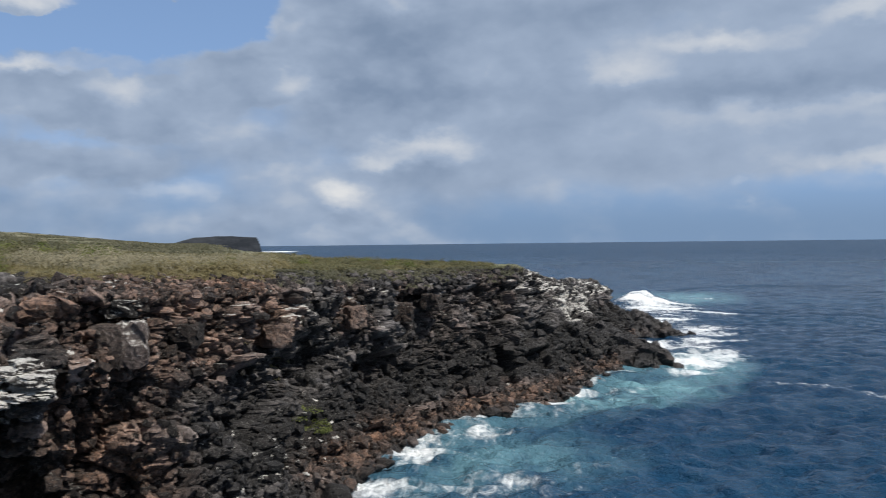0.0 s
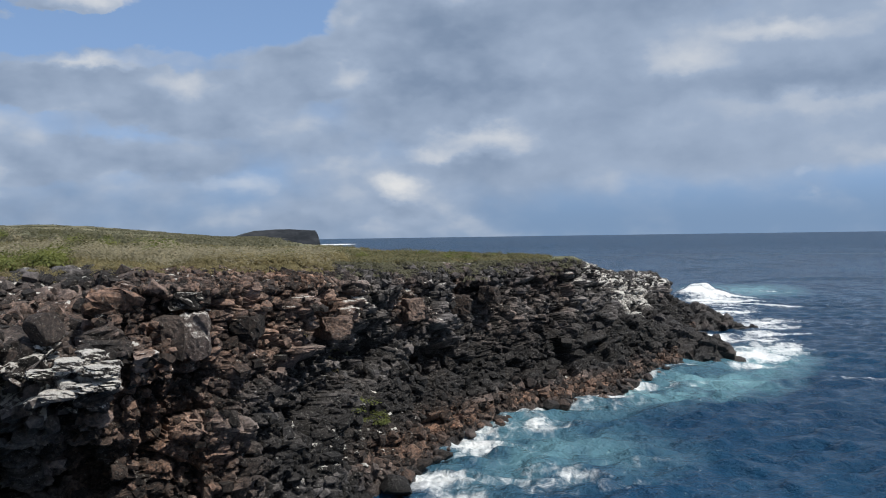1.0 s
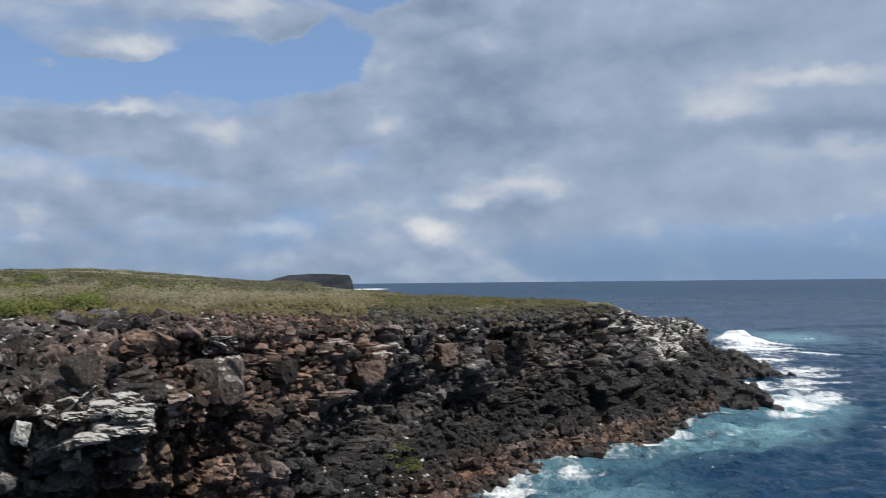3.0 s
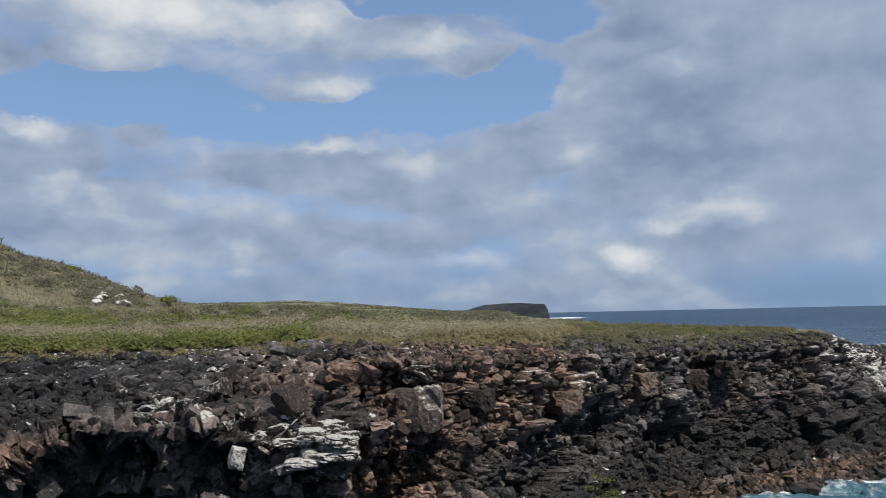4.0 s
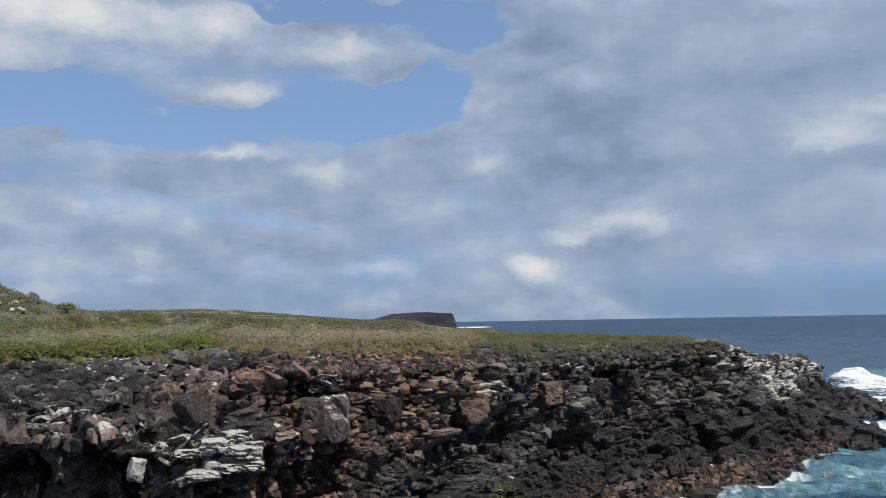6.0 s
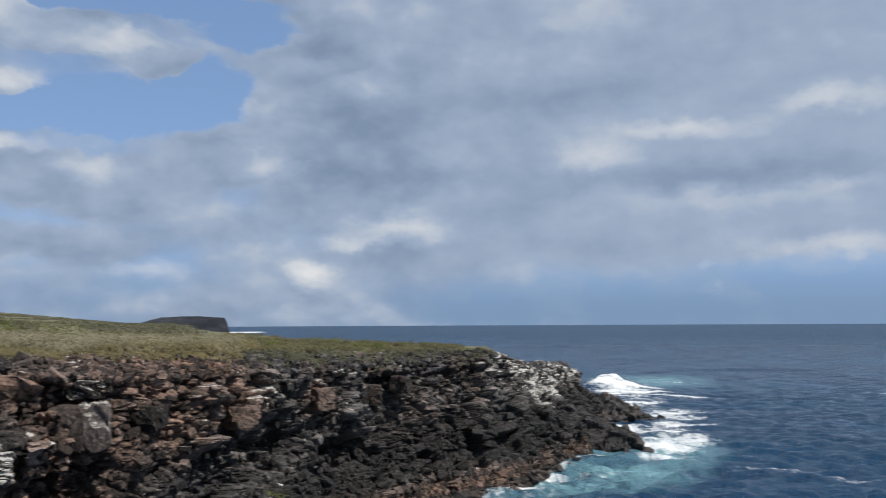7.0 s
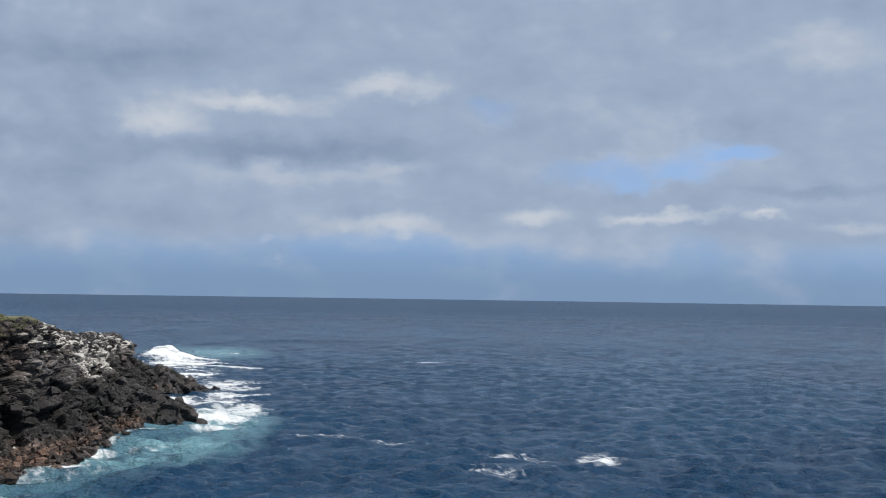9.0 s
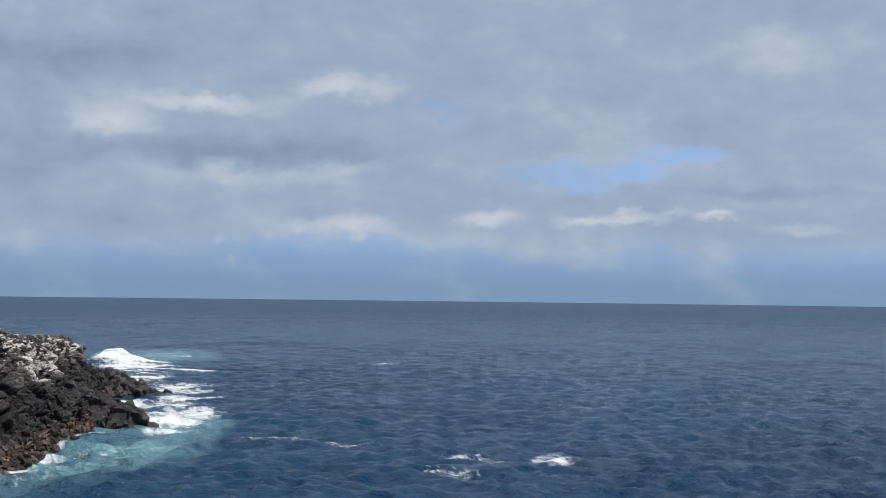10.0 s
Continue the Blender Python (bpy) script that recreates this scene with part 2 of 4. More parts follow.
def rock_material(name, zoned, base=(0.060, 0.057, 0.056)):
    """Basalt. zoned: reads the mesh's own map of rusty, guano-white, sea-wet and block-to-block tone with painted foot
    shade; else the object's colour holds the first three.
    """
    m, n, bsdf = material(name)
    pos = n.add("ShaderNodeNewGeometry").outputs["Position"]
    big, small = n.noise(pos, 0.35, 4.0), n.noise(pos, 4.2, 6.0, 0.68)
    grain = n.noise(pos, 14.0, 4.0, 0.7)
    b = base
    col = n.mix(n.ramp(big, 0.35, 0.68), rgb(b[0] * 0.62, b[1] * 0.62, b[2] * 0.66), rgb(b[0] * 1.75, b[1] * 1.65, b[2] * 1.6))
    if zoned:
        a = attribute(n, "zone")
        z = n.add("ShaderNodeSeparateColor", {0: a.outputs["Color"]})
        rust, guano, wet, tone = z.outputs[0], z.outputs[1], z.outputs[2], a.outputs["Alpha"]
    else:
        info = n.add("ShaderNodeObjectInfo")
        z = n.add("ShaderNodeSeparateColor", {0: info.outputs["Color"]})
        rust, guano, wet, tone = z.outputs[0], z.outputs[1], z.outputs[2], info.outputs["Random"]
    warm = n.mix(n.ramp(small, 0.3, 0.7), rgb(0.092, 0.048, 0.031), rgb(0.225, 0.122, 0.071))
    col = n.mix(n.math("MULTIPLY", rust, 0.78, clamp=True), col, warm)
    shade = n.math("ADD", n.math("MULTIPLY", tone, 1.20), n.math("MULTIPLY", n.ramp(small, 0.33, 0.67), 0.48))
    shade = n.math("POWER", n.math("MAXIMUM", shade, 0.0), 2.0)
    lift = n.add("ShaderNodeVectorMath", {0: col})
    lift.operation = "SCALE"
    n.put(lift.inputs["Scale"], n.math("ADD", n.math("MULTIPLY", shade, 0.93), 0.055))
    col = lift.outputs[0]
    # pale lichen flecks
    col = n.mix(n.math("MULTIPLY", n.ramp(n.noise(pos, 5.5, 6.0, 0.75), 0.565, 0.68), 0.6), col, rgb(0.34, 0.33, 0.30))
    facing = n.add("ShaderNodeSeparateXYZ", {0: n.add("ShaderNodeNewGeometry").outputs["Normal"]}).outputs[2]
    settled = n.math("MULTIPLY", guano, n.ramp(facing, -0.2, 0.7, 0.62, 1.12))
    white = n.ramp(n.math("ADD", settled, n.math("MULTIPLY", n.math("SUBTRACT", small, 0.5), 1.5)), 0.42, 0.72)
    col = n.mix(white, col, n.mix(grain, rgb(0.36, 0.345, 0.315), rgb(0.72, 0.70, 0.655)))
    soaked = n.math("MULTIPLY", wet, 0.55)
    damp = n.add("ShaderNodeVectorMath", {0: col})
    damp.operation = "SCALE"
    n.put(damp.inputs["Scale"], n.math("SUBTRACT", 1.0, soaked))
    n.put(bsdf.inputs["Base Color"], damp.outputs[0])
    n.put(bsdf.inputs["Roughness"], n.ramp(wet, 0.2, 1.0, 0.92, 0.42))
    bump(n, bsdf, n.math("ADD", n.math("MULTIPLY", small, 0.7), n.math("MULTIPLY", grain, 0.35)), 0.9, 0.28)
    return m


ROCK = rock_material("basalt_cliff", True)
STONE = rock_material("basalt_stone", False)


def ground_material():
    m, n, bsdf = material("dry_grassland")
    pos = n.add("ShaderNodeNewGeometry").outputs["Position"]
    big, mid_, small = n.noise(pos, 0.012, 4.0), n.noise(pos, 0.09, 5.0), n.noise(pos, 1.3, 6.0, 0.65)
    straw, olive, green = rgb(0.245, 0.218, 0.128), rgb(0.14, 0.148, 0.080), rgb(0.115, 0.126, 0.060)
    col = n.mix(n.ramp(mid_, 0.43, 0.68), straw, olive)
    col = n.mix(n.math("MULTIPLY", n.ramp(big, 0.42, 0.62), 0.75), col, green)
    col = n.mix(n.ramp(small, 0.62, 0.45, 0.0, 0.45), col, rgb(0.06, 0.058, 0.03))
    n.put(bsdf.inputs["Base Color"], col)
    n.put(bsdf.inputs["Roughness"], 0.95)
    bump(n, bsdf, small, 1.0, 0.5)
    return m


GROUND = ground_material()


def leaf_material(name, a, b, scale=0.25):
    m, n, bsdf = material(name)
    g = n.add("ShaderNodeNewGeometry")
    patch = n.noise(g.outputs["Position"], scale, 4.0)
    k = n.math("ADD", n.math("MULTIPLY", g.outputs["Random Per Island"], 0.4), n.math("MULTIPLY", n.ramp(patch, 0.3, 0.7), 0.6))
    col = n.mix(k, rgb(*a), rgb(*b))
    n.put(bsdf.inputs["Base Color"], col)
    n.put(bsdf.inputs["Roughness"], 0.75)
    thin = n.add("ShaderNodeBsdfTranslucent", {0: col})
    both_sides = n.add("ShaderNodeMixShader", {0: 0.5, 1: bsdf, 2: thin})
    n.add("ShaderNodeOutputMaterial", {0: both_sides}).is_active_output = True
    return m


GREEN = leaf_material("green_leaves", (0.068, 0.090, 0.022), (0.225, 0.242, 0.066))
STRAW = leaf_material("straw_grass", (0.165, 0.145, 0.070), (0.33, 0.275, 0.135))
TWIGS = leaf_material("dry_twigs", (0.225, 0.202, 0.130), (0.385, 0.345, 0.230))
OLIVE = leaf_material("olive_leaves", (0.082, 0.086, 0.038), (0.20, 0.185, 0.095))
HILL = leaf_material("hill_scrub", (0.095, 0.094, 0.056), (0.18, 0.170, 0.108), 0.06)
WOOD = leaf_material("grey_wood", (0.16, 0.14, 0.11), (0.24, 0.21, 0.17), 2.0)


def water_material():
    m, n, bsdf = material("sea_water")
    pos = n.add("ShaderNodeNewGeometry").outputs["Position"]
    a = attribute(n, "surf")
    z = n.add("ShaderNodeSeparateColor", {0: a.outputs["Color"]})
    foam, milk, far = z.outputs[0], z.outputs[1], z.outputs[2]
    drift = n.vmath("MULTIPLY", pos, (0.55, 1.0, 1.0))
    blotch = n.noise(drift, 0.018, 4.0)
    deep = n.mix(n.ramp(blotch, 0.35, 0.65), rgb(0.0040, 0.031, 0.074), rgb(0.0068, 0.044, 0.096))
    # shade of distant wave faces painted in as dark streaks, growing with distance
    far_wave_shade = n.noise(n.vmath("MULTIPLY", pos, (0.075, 0.012, 1.0)), 1.0, 6.0, 0.72)
    deep = n.mix(n.math("MULTIPLY", n.ramp(far_wave_shade, 0.40, 0.60), n.ramp(far, 0.06, 0.25, 0.0, 0.7)), deep, rgb(0.0012, 0.016, 0.042))
    col = n.mix(n.math("MULTIPLY", milk, n.ramp(n.noise(n.vmath("MULTIPLY", pos, (1.0, 0.45, 1.0)), 0.2, 6.0, 0.65), 0.22, 0.6)), deep, rgb(0.22, 0.43, 0.47))
    lace = n.noise(n.vmath("MULTIPLY", pos, (1.1, 0.42, 1.0)), 0.80, 6.0, 0.66, distortion=0.8)
    streak = n.noise(n.vmath("MULTIPLY", pos, (0.16, 0.30, 1.0)), 1.0, 5.0, 0.6)
    spray = n.math("ADD", n.math("MULTIPLY", lace, 0.65), n.math("MULTIPLY", streak, 0.35))
    white = n.ramp(n.math("ADD", n.math("MULTIPLY", foam, 0.62), spray), 0.77, 1.10, 0.0, 0.92)
    # a few whitecaps out at sea
    caps = n.math("MULTIPLY", n.ramp(n.noise(n.vmath("MULTIPLY", pos, (0.06, 0.22, 1.0)), 1.0, 6.0, 0.72), 0.735, 0.80), 0.35)
    white = n.math("MAXIMUM", white, caps)
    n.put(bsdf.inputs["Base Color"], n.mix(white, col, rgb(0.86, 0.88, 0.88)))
    n.put(bsdf.inputs["Roughness"], n.math("MAXIMUM", n.ramp(white, 0.0, 1.0, 0.0, 0.85), n.ramp(far, 0.03, 0.5, 0.14, 0.36)))
    n.put(bsdf.inputs["IOR"], 1.333)
    n.put(bsdf.inputs["Specular IOR Level"], 0.40)
    w1 = n.noise(n.vmath("MULTIPLY", pos, (0.42, 0.26, 1.0)), 1.0, 6.0, 0.66)
    w2 = n.noise(n.vmath("MULTIPLY", pos, (0.75, 1.0, 1.0)), 1.0, 4.0, 0.62)
    w3 = n.noise(n.vmath("MULTIPLY", pos, (0.07, 0.13, 1.0)), 1.0, 5.0, 0.6)
    waves = n.math("ADD", n.math("ADD", n.math("MULTIPLY", w1, 1.0), n.math("MULTIPLY", w2, 0.85)), n.math("MULTIPLY", w3, n.ramp(far, 0.06, 0.2, 0.0, 5.0)))
    waves = n.math("MULTIPLY", waves, n.ramp(far, 0.12, 0.45, 1.0, 0.4))
    bump(n, bsdf, waves, 0.7, 1.6)
    return m


WATER = water_material()

# ================= meshes =================


def mesh_object(name, verts, faces, mat, smooth=False):
    """An object of a vertex array and a face array (all faces with the same number of corners)."""
    me = bpy.data.meshes.new(name)
    verts, faces = np.asarray(verts, np.float32), np.asarray(faces, np.int32)
    k = faces.shape[1]
    me.vertices.add(len(verts))
    me.vertices.foreach_set("co", verts.ravel())
    me.loops.add(faces.size)
    me.loops.foreach_set("vertex_index", faces.ravel())
    me.polygons.add(len(faces))
    me.polygons.foreach_set("loop_start", np.arange(0, faces.size, k, dtype=np.int32))
    me.polygons.foreach_set("loop_total", np.full(len(faces), k, np.int32))
    me.polygons.foreach_set("use_smooth", np.full(len(faces), smooth))
    me.materials.append(mat)
    me.update(calc_edges=True)
    return new(name, me)


def paint(ob, name, rgba):
    a = ob.data.attributes.new(name, "FLOAT_COLOR", "POINT")
    a.data.foreach_set("color", np.asarray(rgba, np.float32).ravel())


def grid_faces(nu, nv):
    i = np.arange(nu * nv).reshape(nu, nv)
    return np.stack([i[:-1, :-1], i[1:, :-1], i[1:, 1:], i[:-1, 1:]], -1).reshape(-1, 4)


def normals_of(grid):
    u, v = np.gradient(grid, axis=0), np.gradient(grid, axis=1)
    n = np.cross(u, v)
    return n / (np.linalg.norm(n, axis=2, keepdims=True) + 1e-9)


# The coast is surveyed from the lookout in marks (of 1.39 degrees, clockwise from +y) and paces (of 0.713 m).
MARK, PACE = 1.39, 0.713


def polar(degrees_, metres):
    a = np.radians(degrees_)
    return np.sin(a) * metres, np.cos(a) * metres


def plan(bearing, reach):
    return polar(np.asarray(bearing) * MARK, np.asarray(reach) * PACE)


def bearing_of(p):
    return np.degrees(np.arctan2(p[:, 0], p[:, 1])) / MARK


def reach_of(p):
    return np.hypot(p[:, 0], p[:, 1]) / PACE


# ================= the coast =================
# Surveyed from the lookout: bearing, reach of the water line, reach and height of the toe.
FOOT = [
    (-40, 90, 96, 4), (-34, 90, 97, 4), (-30, 92, 99, 4), (-26, 93, 101, 4), (-21, 93, 101, 4), (-18.2, 92, 98, 4), (-16.3, 91, 95, 4),
    (-15.5, 90, 93, 3), (-12, 92, 95, 3), (-9, 96, 101, 4), (-6, 106, 115, 4.5), (-3.7, 117, 129, 5), (-1, 144, 151, 4.5), (1.4, 160, 168, 4),
    (3, 167, 178, 4), (4.6, 171, 185, 3), (5.8, 193, 203, 3), (6.3, 202, 211, 3), (6.6, 207, 216, 3), (7.3, 215, 223, 2.5), (7.8, 220, 231, 1.5),
]
# Reach and height of the cliff's lip, and of the edge where plants begin.
RIM = [
    (84, 10.6, 116, 17.7), (85, 10.8, 116, 17.7), (86, 11.8, 115, 17.7), (86, 13.3, 114, 17.5), (85, 13.7, 112, 17.5), (84, 12.6, 112, 17.9), (84, 11.4, 112, 18.0),
    (94, 16.2, 110, 17.8), (96, 16.3, 110, 17.65), (106, 15.9, 116, 17.4), (120, 15.8, 130, 17.3), (137, 15.5, 147, 16.9), (155, 15.2, 164, 16.6), (172, 14.9, 182, 16.4),
    (190, 14.6, 197, 16.0), (220, 12.6, 229, 13.2), (243, 11.6, 251, 12.6), (249, 11.0, 257, 12.2), (255, 7.6, 262, 8.8), (272, 4.6, 281, 5.6), (284, -0.5, 290, -0.6),
]
BEARINGS = np.array([r[0] for r in FOOT], float)
EDGE_REACH, EDGE_Z = np.array([r[2] for r in RIM], float), np.array([r[3] for r in RIM], float)


def build_cliff():
    foot, rim = np.array(FOOT, float), np.array(RIM, float)
    tip = np.clip((BEARINGS - 2.0) / 2.0, 0, 1)
    rows = np.stack([
        np.stack([foot[:, 1] - 3, np.full(len(foot), -4.0)], 1), np.stack([foot[:, 1], np.full(len(foot), -0.6)], 1), foot[:, 2:4],
        rim[:, 0:2], rim[:, 2:4], np.stack([rim[:, 2] + 9 + 14 * tip, rim[:, 3] - 1.8 - 16 * tip], 1)], 1)
    # spread the sections along the coast by true length
    x, y = plan(BEARINGS, (foot[:, 1] + rim[:, 0]) / 2)
    step = np.hypot(np.diff(x), np.diff(y)) / (0.065 + 0.00055 * np.hypot(x, y)[1:])
    where = np.concatenate([[0], np.cumsum(step)])
    ns = int(where[-1])
    s = np.linspace(0, where[-1], ns)
    b = np.interp(s, where, BEARINGS)
    prof = np.stack([[np.interp(s, where, rows[:, k, c]) for c in (0, 1)] for k in range(6)])
    # an uneven lip, here overhanging, there not
    run = np.stack([s * 0.009, s * 0.022, 0 * s], 1)
    wild = np.interp(b, [-17, -14], [1.0, 0.35])
    prof[3, 0] += (fbm(run, 4, 21) - 0.5) * 7 * wild
    prof[3, 1] += (fbm(run + 40, 4, 22) - 0.5) * 3.0 * wild
    prof[2, 0] += (fbm(run + 80, 3, 23) - 0.5) * 14 * np.interp(b, [-17, -14], [1.0, 0.0])
    counts, parts = (5, 34, 124, 108, 14), []
    for k, c in enumerate(counts):
        w = np.linspace(0, 1, c, endpoint=k == 4)[:, None]
        parts.append(np.stack([prof[k, j] * (1 - w) + prof[k + 1, j] * w for j in (0, 1)], -1))
    rz = np.concatenate(parts).transpose(1, 0, 2)
    X, Y = plan(b[:, None], rz[..., 0])
    grid = np.stack([X, Y, rz[..., 1]], -1)
    nrm = normals_of(grid)
    nu, nv = grid.shape[:2]
    for _ in range(12):
        nrm[1:-1, 1:-1] = (nrm[1:-1, 1:-1] * 2 + nrm[:-2, 1:-1] + nrm[2:, 1:-1] + nrm[1:-1, :-2] + nrm[1:-1, 2:]) / 6
    nrm /= np.linalg.norm(nrm, axis=2, keepdims=True)
    p, n = grid.reshape(-1, 3), nrm.reshape(-1, 3)
    if (n[:, 2].mean()) < 0:
        n = -n
    face = np.clip((p[:, 2] + 1) / 3, 0, 1)
    flat_top = np.clip(n[:, 2] * 1.4 - 0.35, 0, 1)
    warp = np.stack([fbm(p * 0.22, 3, 31), fbm(p * 0.22, 3, 37), fbm(p * 0.22, 3, 41)], 1) * 3
    q = p + warp
    butt = fbm(p * (0.16, 0.16, 0.04), 3, 5) - 0.5
    lay = np.stack([0 * p[:, 0], 0 * p[:, 0], 0.035 * np.clip(p[:, 2] - 9, 0, 9) ** 2], 1)
    q = q + lay
    h1, r1, j1 = blocks(q * (0.28, 0.28, 0.34), 11)
    h2, r2, j2 = blocks((p + lay + warp * 0.45) * (0.66, 0.66, 0.9), 12)
    h3, r3, j3 = blocks((p + lay * 0.5 + warp * 0.15) * (1.4, 1.4, 1.75), 13)
    h4, r4, j4 = blocks((p + warp * 0.1) * (3.2, 3.2, 3.6), 14)
    ledge = np.abs(((p[:, 2] + 1.2 * fbm(p * 0.12, 2, 51)) / 1.9) % 1.0 - 0.5) * 2
    rubble = np.clip((fbm(p * 0.09, 3, 57) - 0.36) * 4, 0.55, 1.2)
    massive = black_lava_and_shade(p) * np.clip((bearing_of(p) + 1) / 3, 0, 1)
    rubble = rubble * (1 - 0.75 * massive)
    point = np.clip((bearing_of(p) - 1.5) / 1.5, 0, 1)
    rubble = rubble * (1 - 0.45 * point)
    cleft = np.exp(-(((fbm(p * (0.11, 0.11, 0.012), 3, 59) - 0.5) / 0.022) ** 2)) + 0.7 * np.exp(-(((fbm(p * (0.3, 0.3, 0.03) + 9, 2, 61) - 0.5) / 0.03) ** 2))
    out = face * ((butt * 7.0 * (1 - 0.75 * flat_top) - cleft * 1.3 * (1 - flat_top)) + (h1 - 0.5) * (1.7 - 1.0 * flat_top + 0.9 * massive + 0.8 * point) + rubble * ((h2 - 0.5) * (0.95 - 0.2 * flat_top) + (h3 - 0.5) * 0.46) + (h4 - 0.5) * 0.24
                  - np.exp(-j2 * 9) * 0.55 - np.exp(-j1 * 12) * 0.9 + (ledge - 0.5) * 0.5 * (1 - flat_top))
    # the bench's broken steps
    bench = np.clip((-15.9 - bearing_of(p)) / 0.8, 0, 1) * np.clip((p[:, 2] - 8) / 3, 0, 1) * np.clip((17 - p[:, 2]) / 2.5, 0, 1)
    out = out + bench * ((h1 - 0.5) * 0.9 + (h2 - 0.5) * 0.8 - np.exp(-j1 * 7) * 1.3 - np.exp(-j2 * 9) * 0.4)
    # caves and deep clefts in the face
    for spot in ((-5.0, 122, 9.2, 5.5, 3.2), (-8.3, 107, 7.6, 4.5, 3.0), (-14.3, 97, 14.6, 1.0, 2.0), (-20.9, 86.5, 10.6, 2.6, 2.4), (-7.2, 112, 13.4, 2.2, 2.6), (-2.6, 142, 7.0, 4.0, 2.0)):
        out = out - 2.7 * np.clip(near_spot(p, *spot) * 1.6, 0, 1)
    out = out + 2.4 * near_spot(p, -15.0, 95, 12.0, 2.4, 6.0)
    push = n.copy()
    push[:, 2] *= 0.55
    # keep the hem at the plants' edge low
    hem = np.tile(np.clip((np.arange(nv) - 163) / 102, 0, 1), nu)
    out = out * (1 - 0.7 * hem)
    p2 = p + push * out[:, None]
    g2 = p2.reshape(nu, nv, 3)
    n2 = normals_of(g2).reshape(-1, 3)
    if n2[:, 2].mean() < 0:
        n2 = -n2
    ob = mesh_object("cliff", p2, grid_faces(nu, nv), ROCK)
    zone = cliff_zones(p2, n2, r2, r3, r4)
    # tone drops in black lava and in the shade painted along the foot
    zone[:, 3] = np.clip((0.30 * r1 + 0.30 * r2 + 0.25 * r3 + 0.15 * r4 - 0.5) * 2.3 + 0.5, 0.03, 1.1) * (1 - 0.72 * black_lava_and_shade(p2) * np.clip((p2[:, 2] - 1.8) / 1.5, 0, 1))
    paint(ob, "zone", zone)
    return tagged(ob, "broken black and rust-brown lava sea cliff streaked white", "cliff", kind="structure"), p2, n2, zone


def near_spot(p, b, reach, z, r, rz=None):
    """1 at a spot of the coast, fading to 0 at r metres from it."""
    x, y = plan(b, reach)
    d = np.sqrt(((p[:, 0] - x) ** 2 + (p[:, 1] - y) ** 2) / r**2 + (p[:, 2] - z) ** 2 / (rz or r) ** 2)
    return np.clip(1.25 - d, 0, 1)


def black_lava_and_shade(p):
    """1 where the rock is black young lava: the foot of the point, the back of the near bench. Left of the point the
    cliff foot's shade is painted in with it.
    """
    b, reach = bearing_of(p), reach_of(p)
    foot = np.clip((b + 12.5) / 4, 0, 1) * np.clip((8.5 + 1.5 * np.clip((b + 4) / 5, 0, 1) - p[:, 2]) / 4, 0, 1)
    bench = np.clip((-20 - b) / 4, 0, 1) * np.clip((reach - 88) / 4, 0, 1)
    return np.clip(np.maximum(foot, bench) * (0.6 + 0.8 * fbm(p * 0.1, 3, 77)), 0, 1)


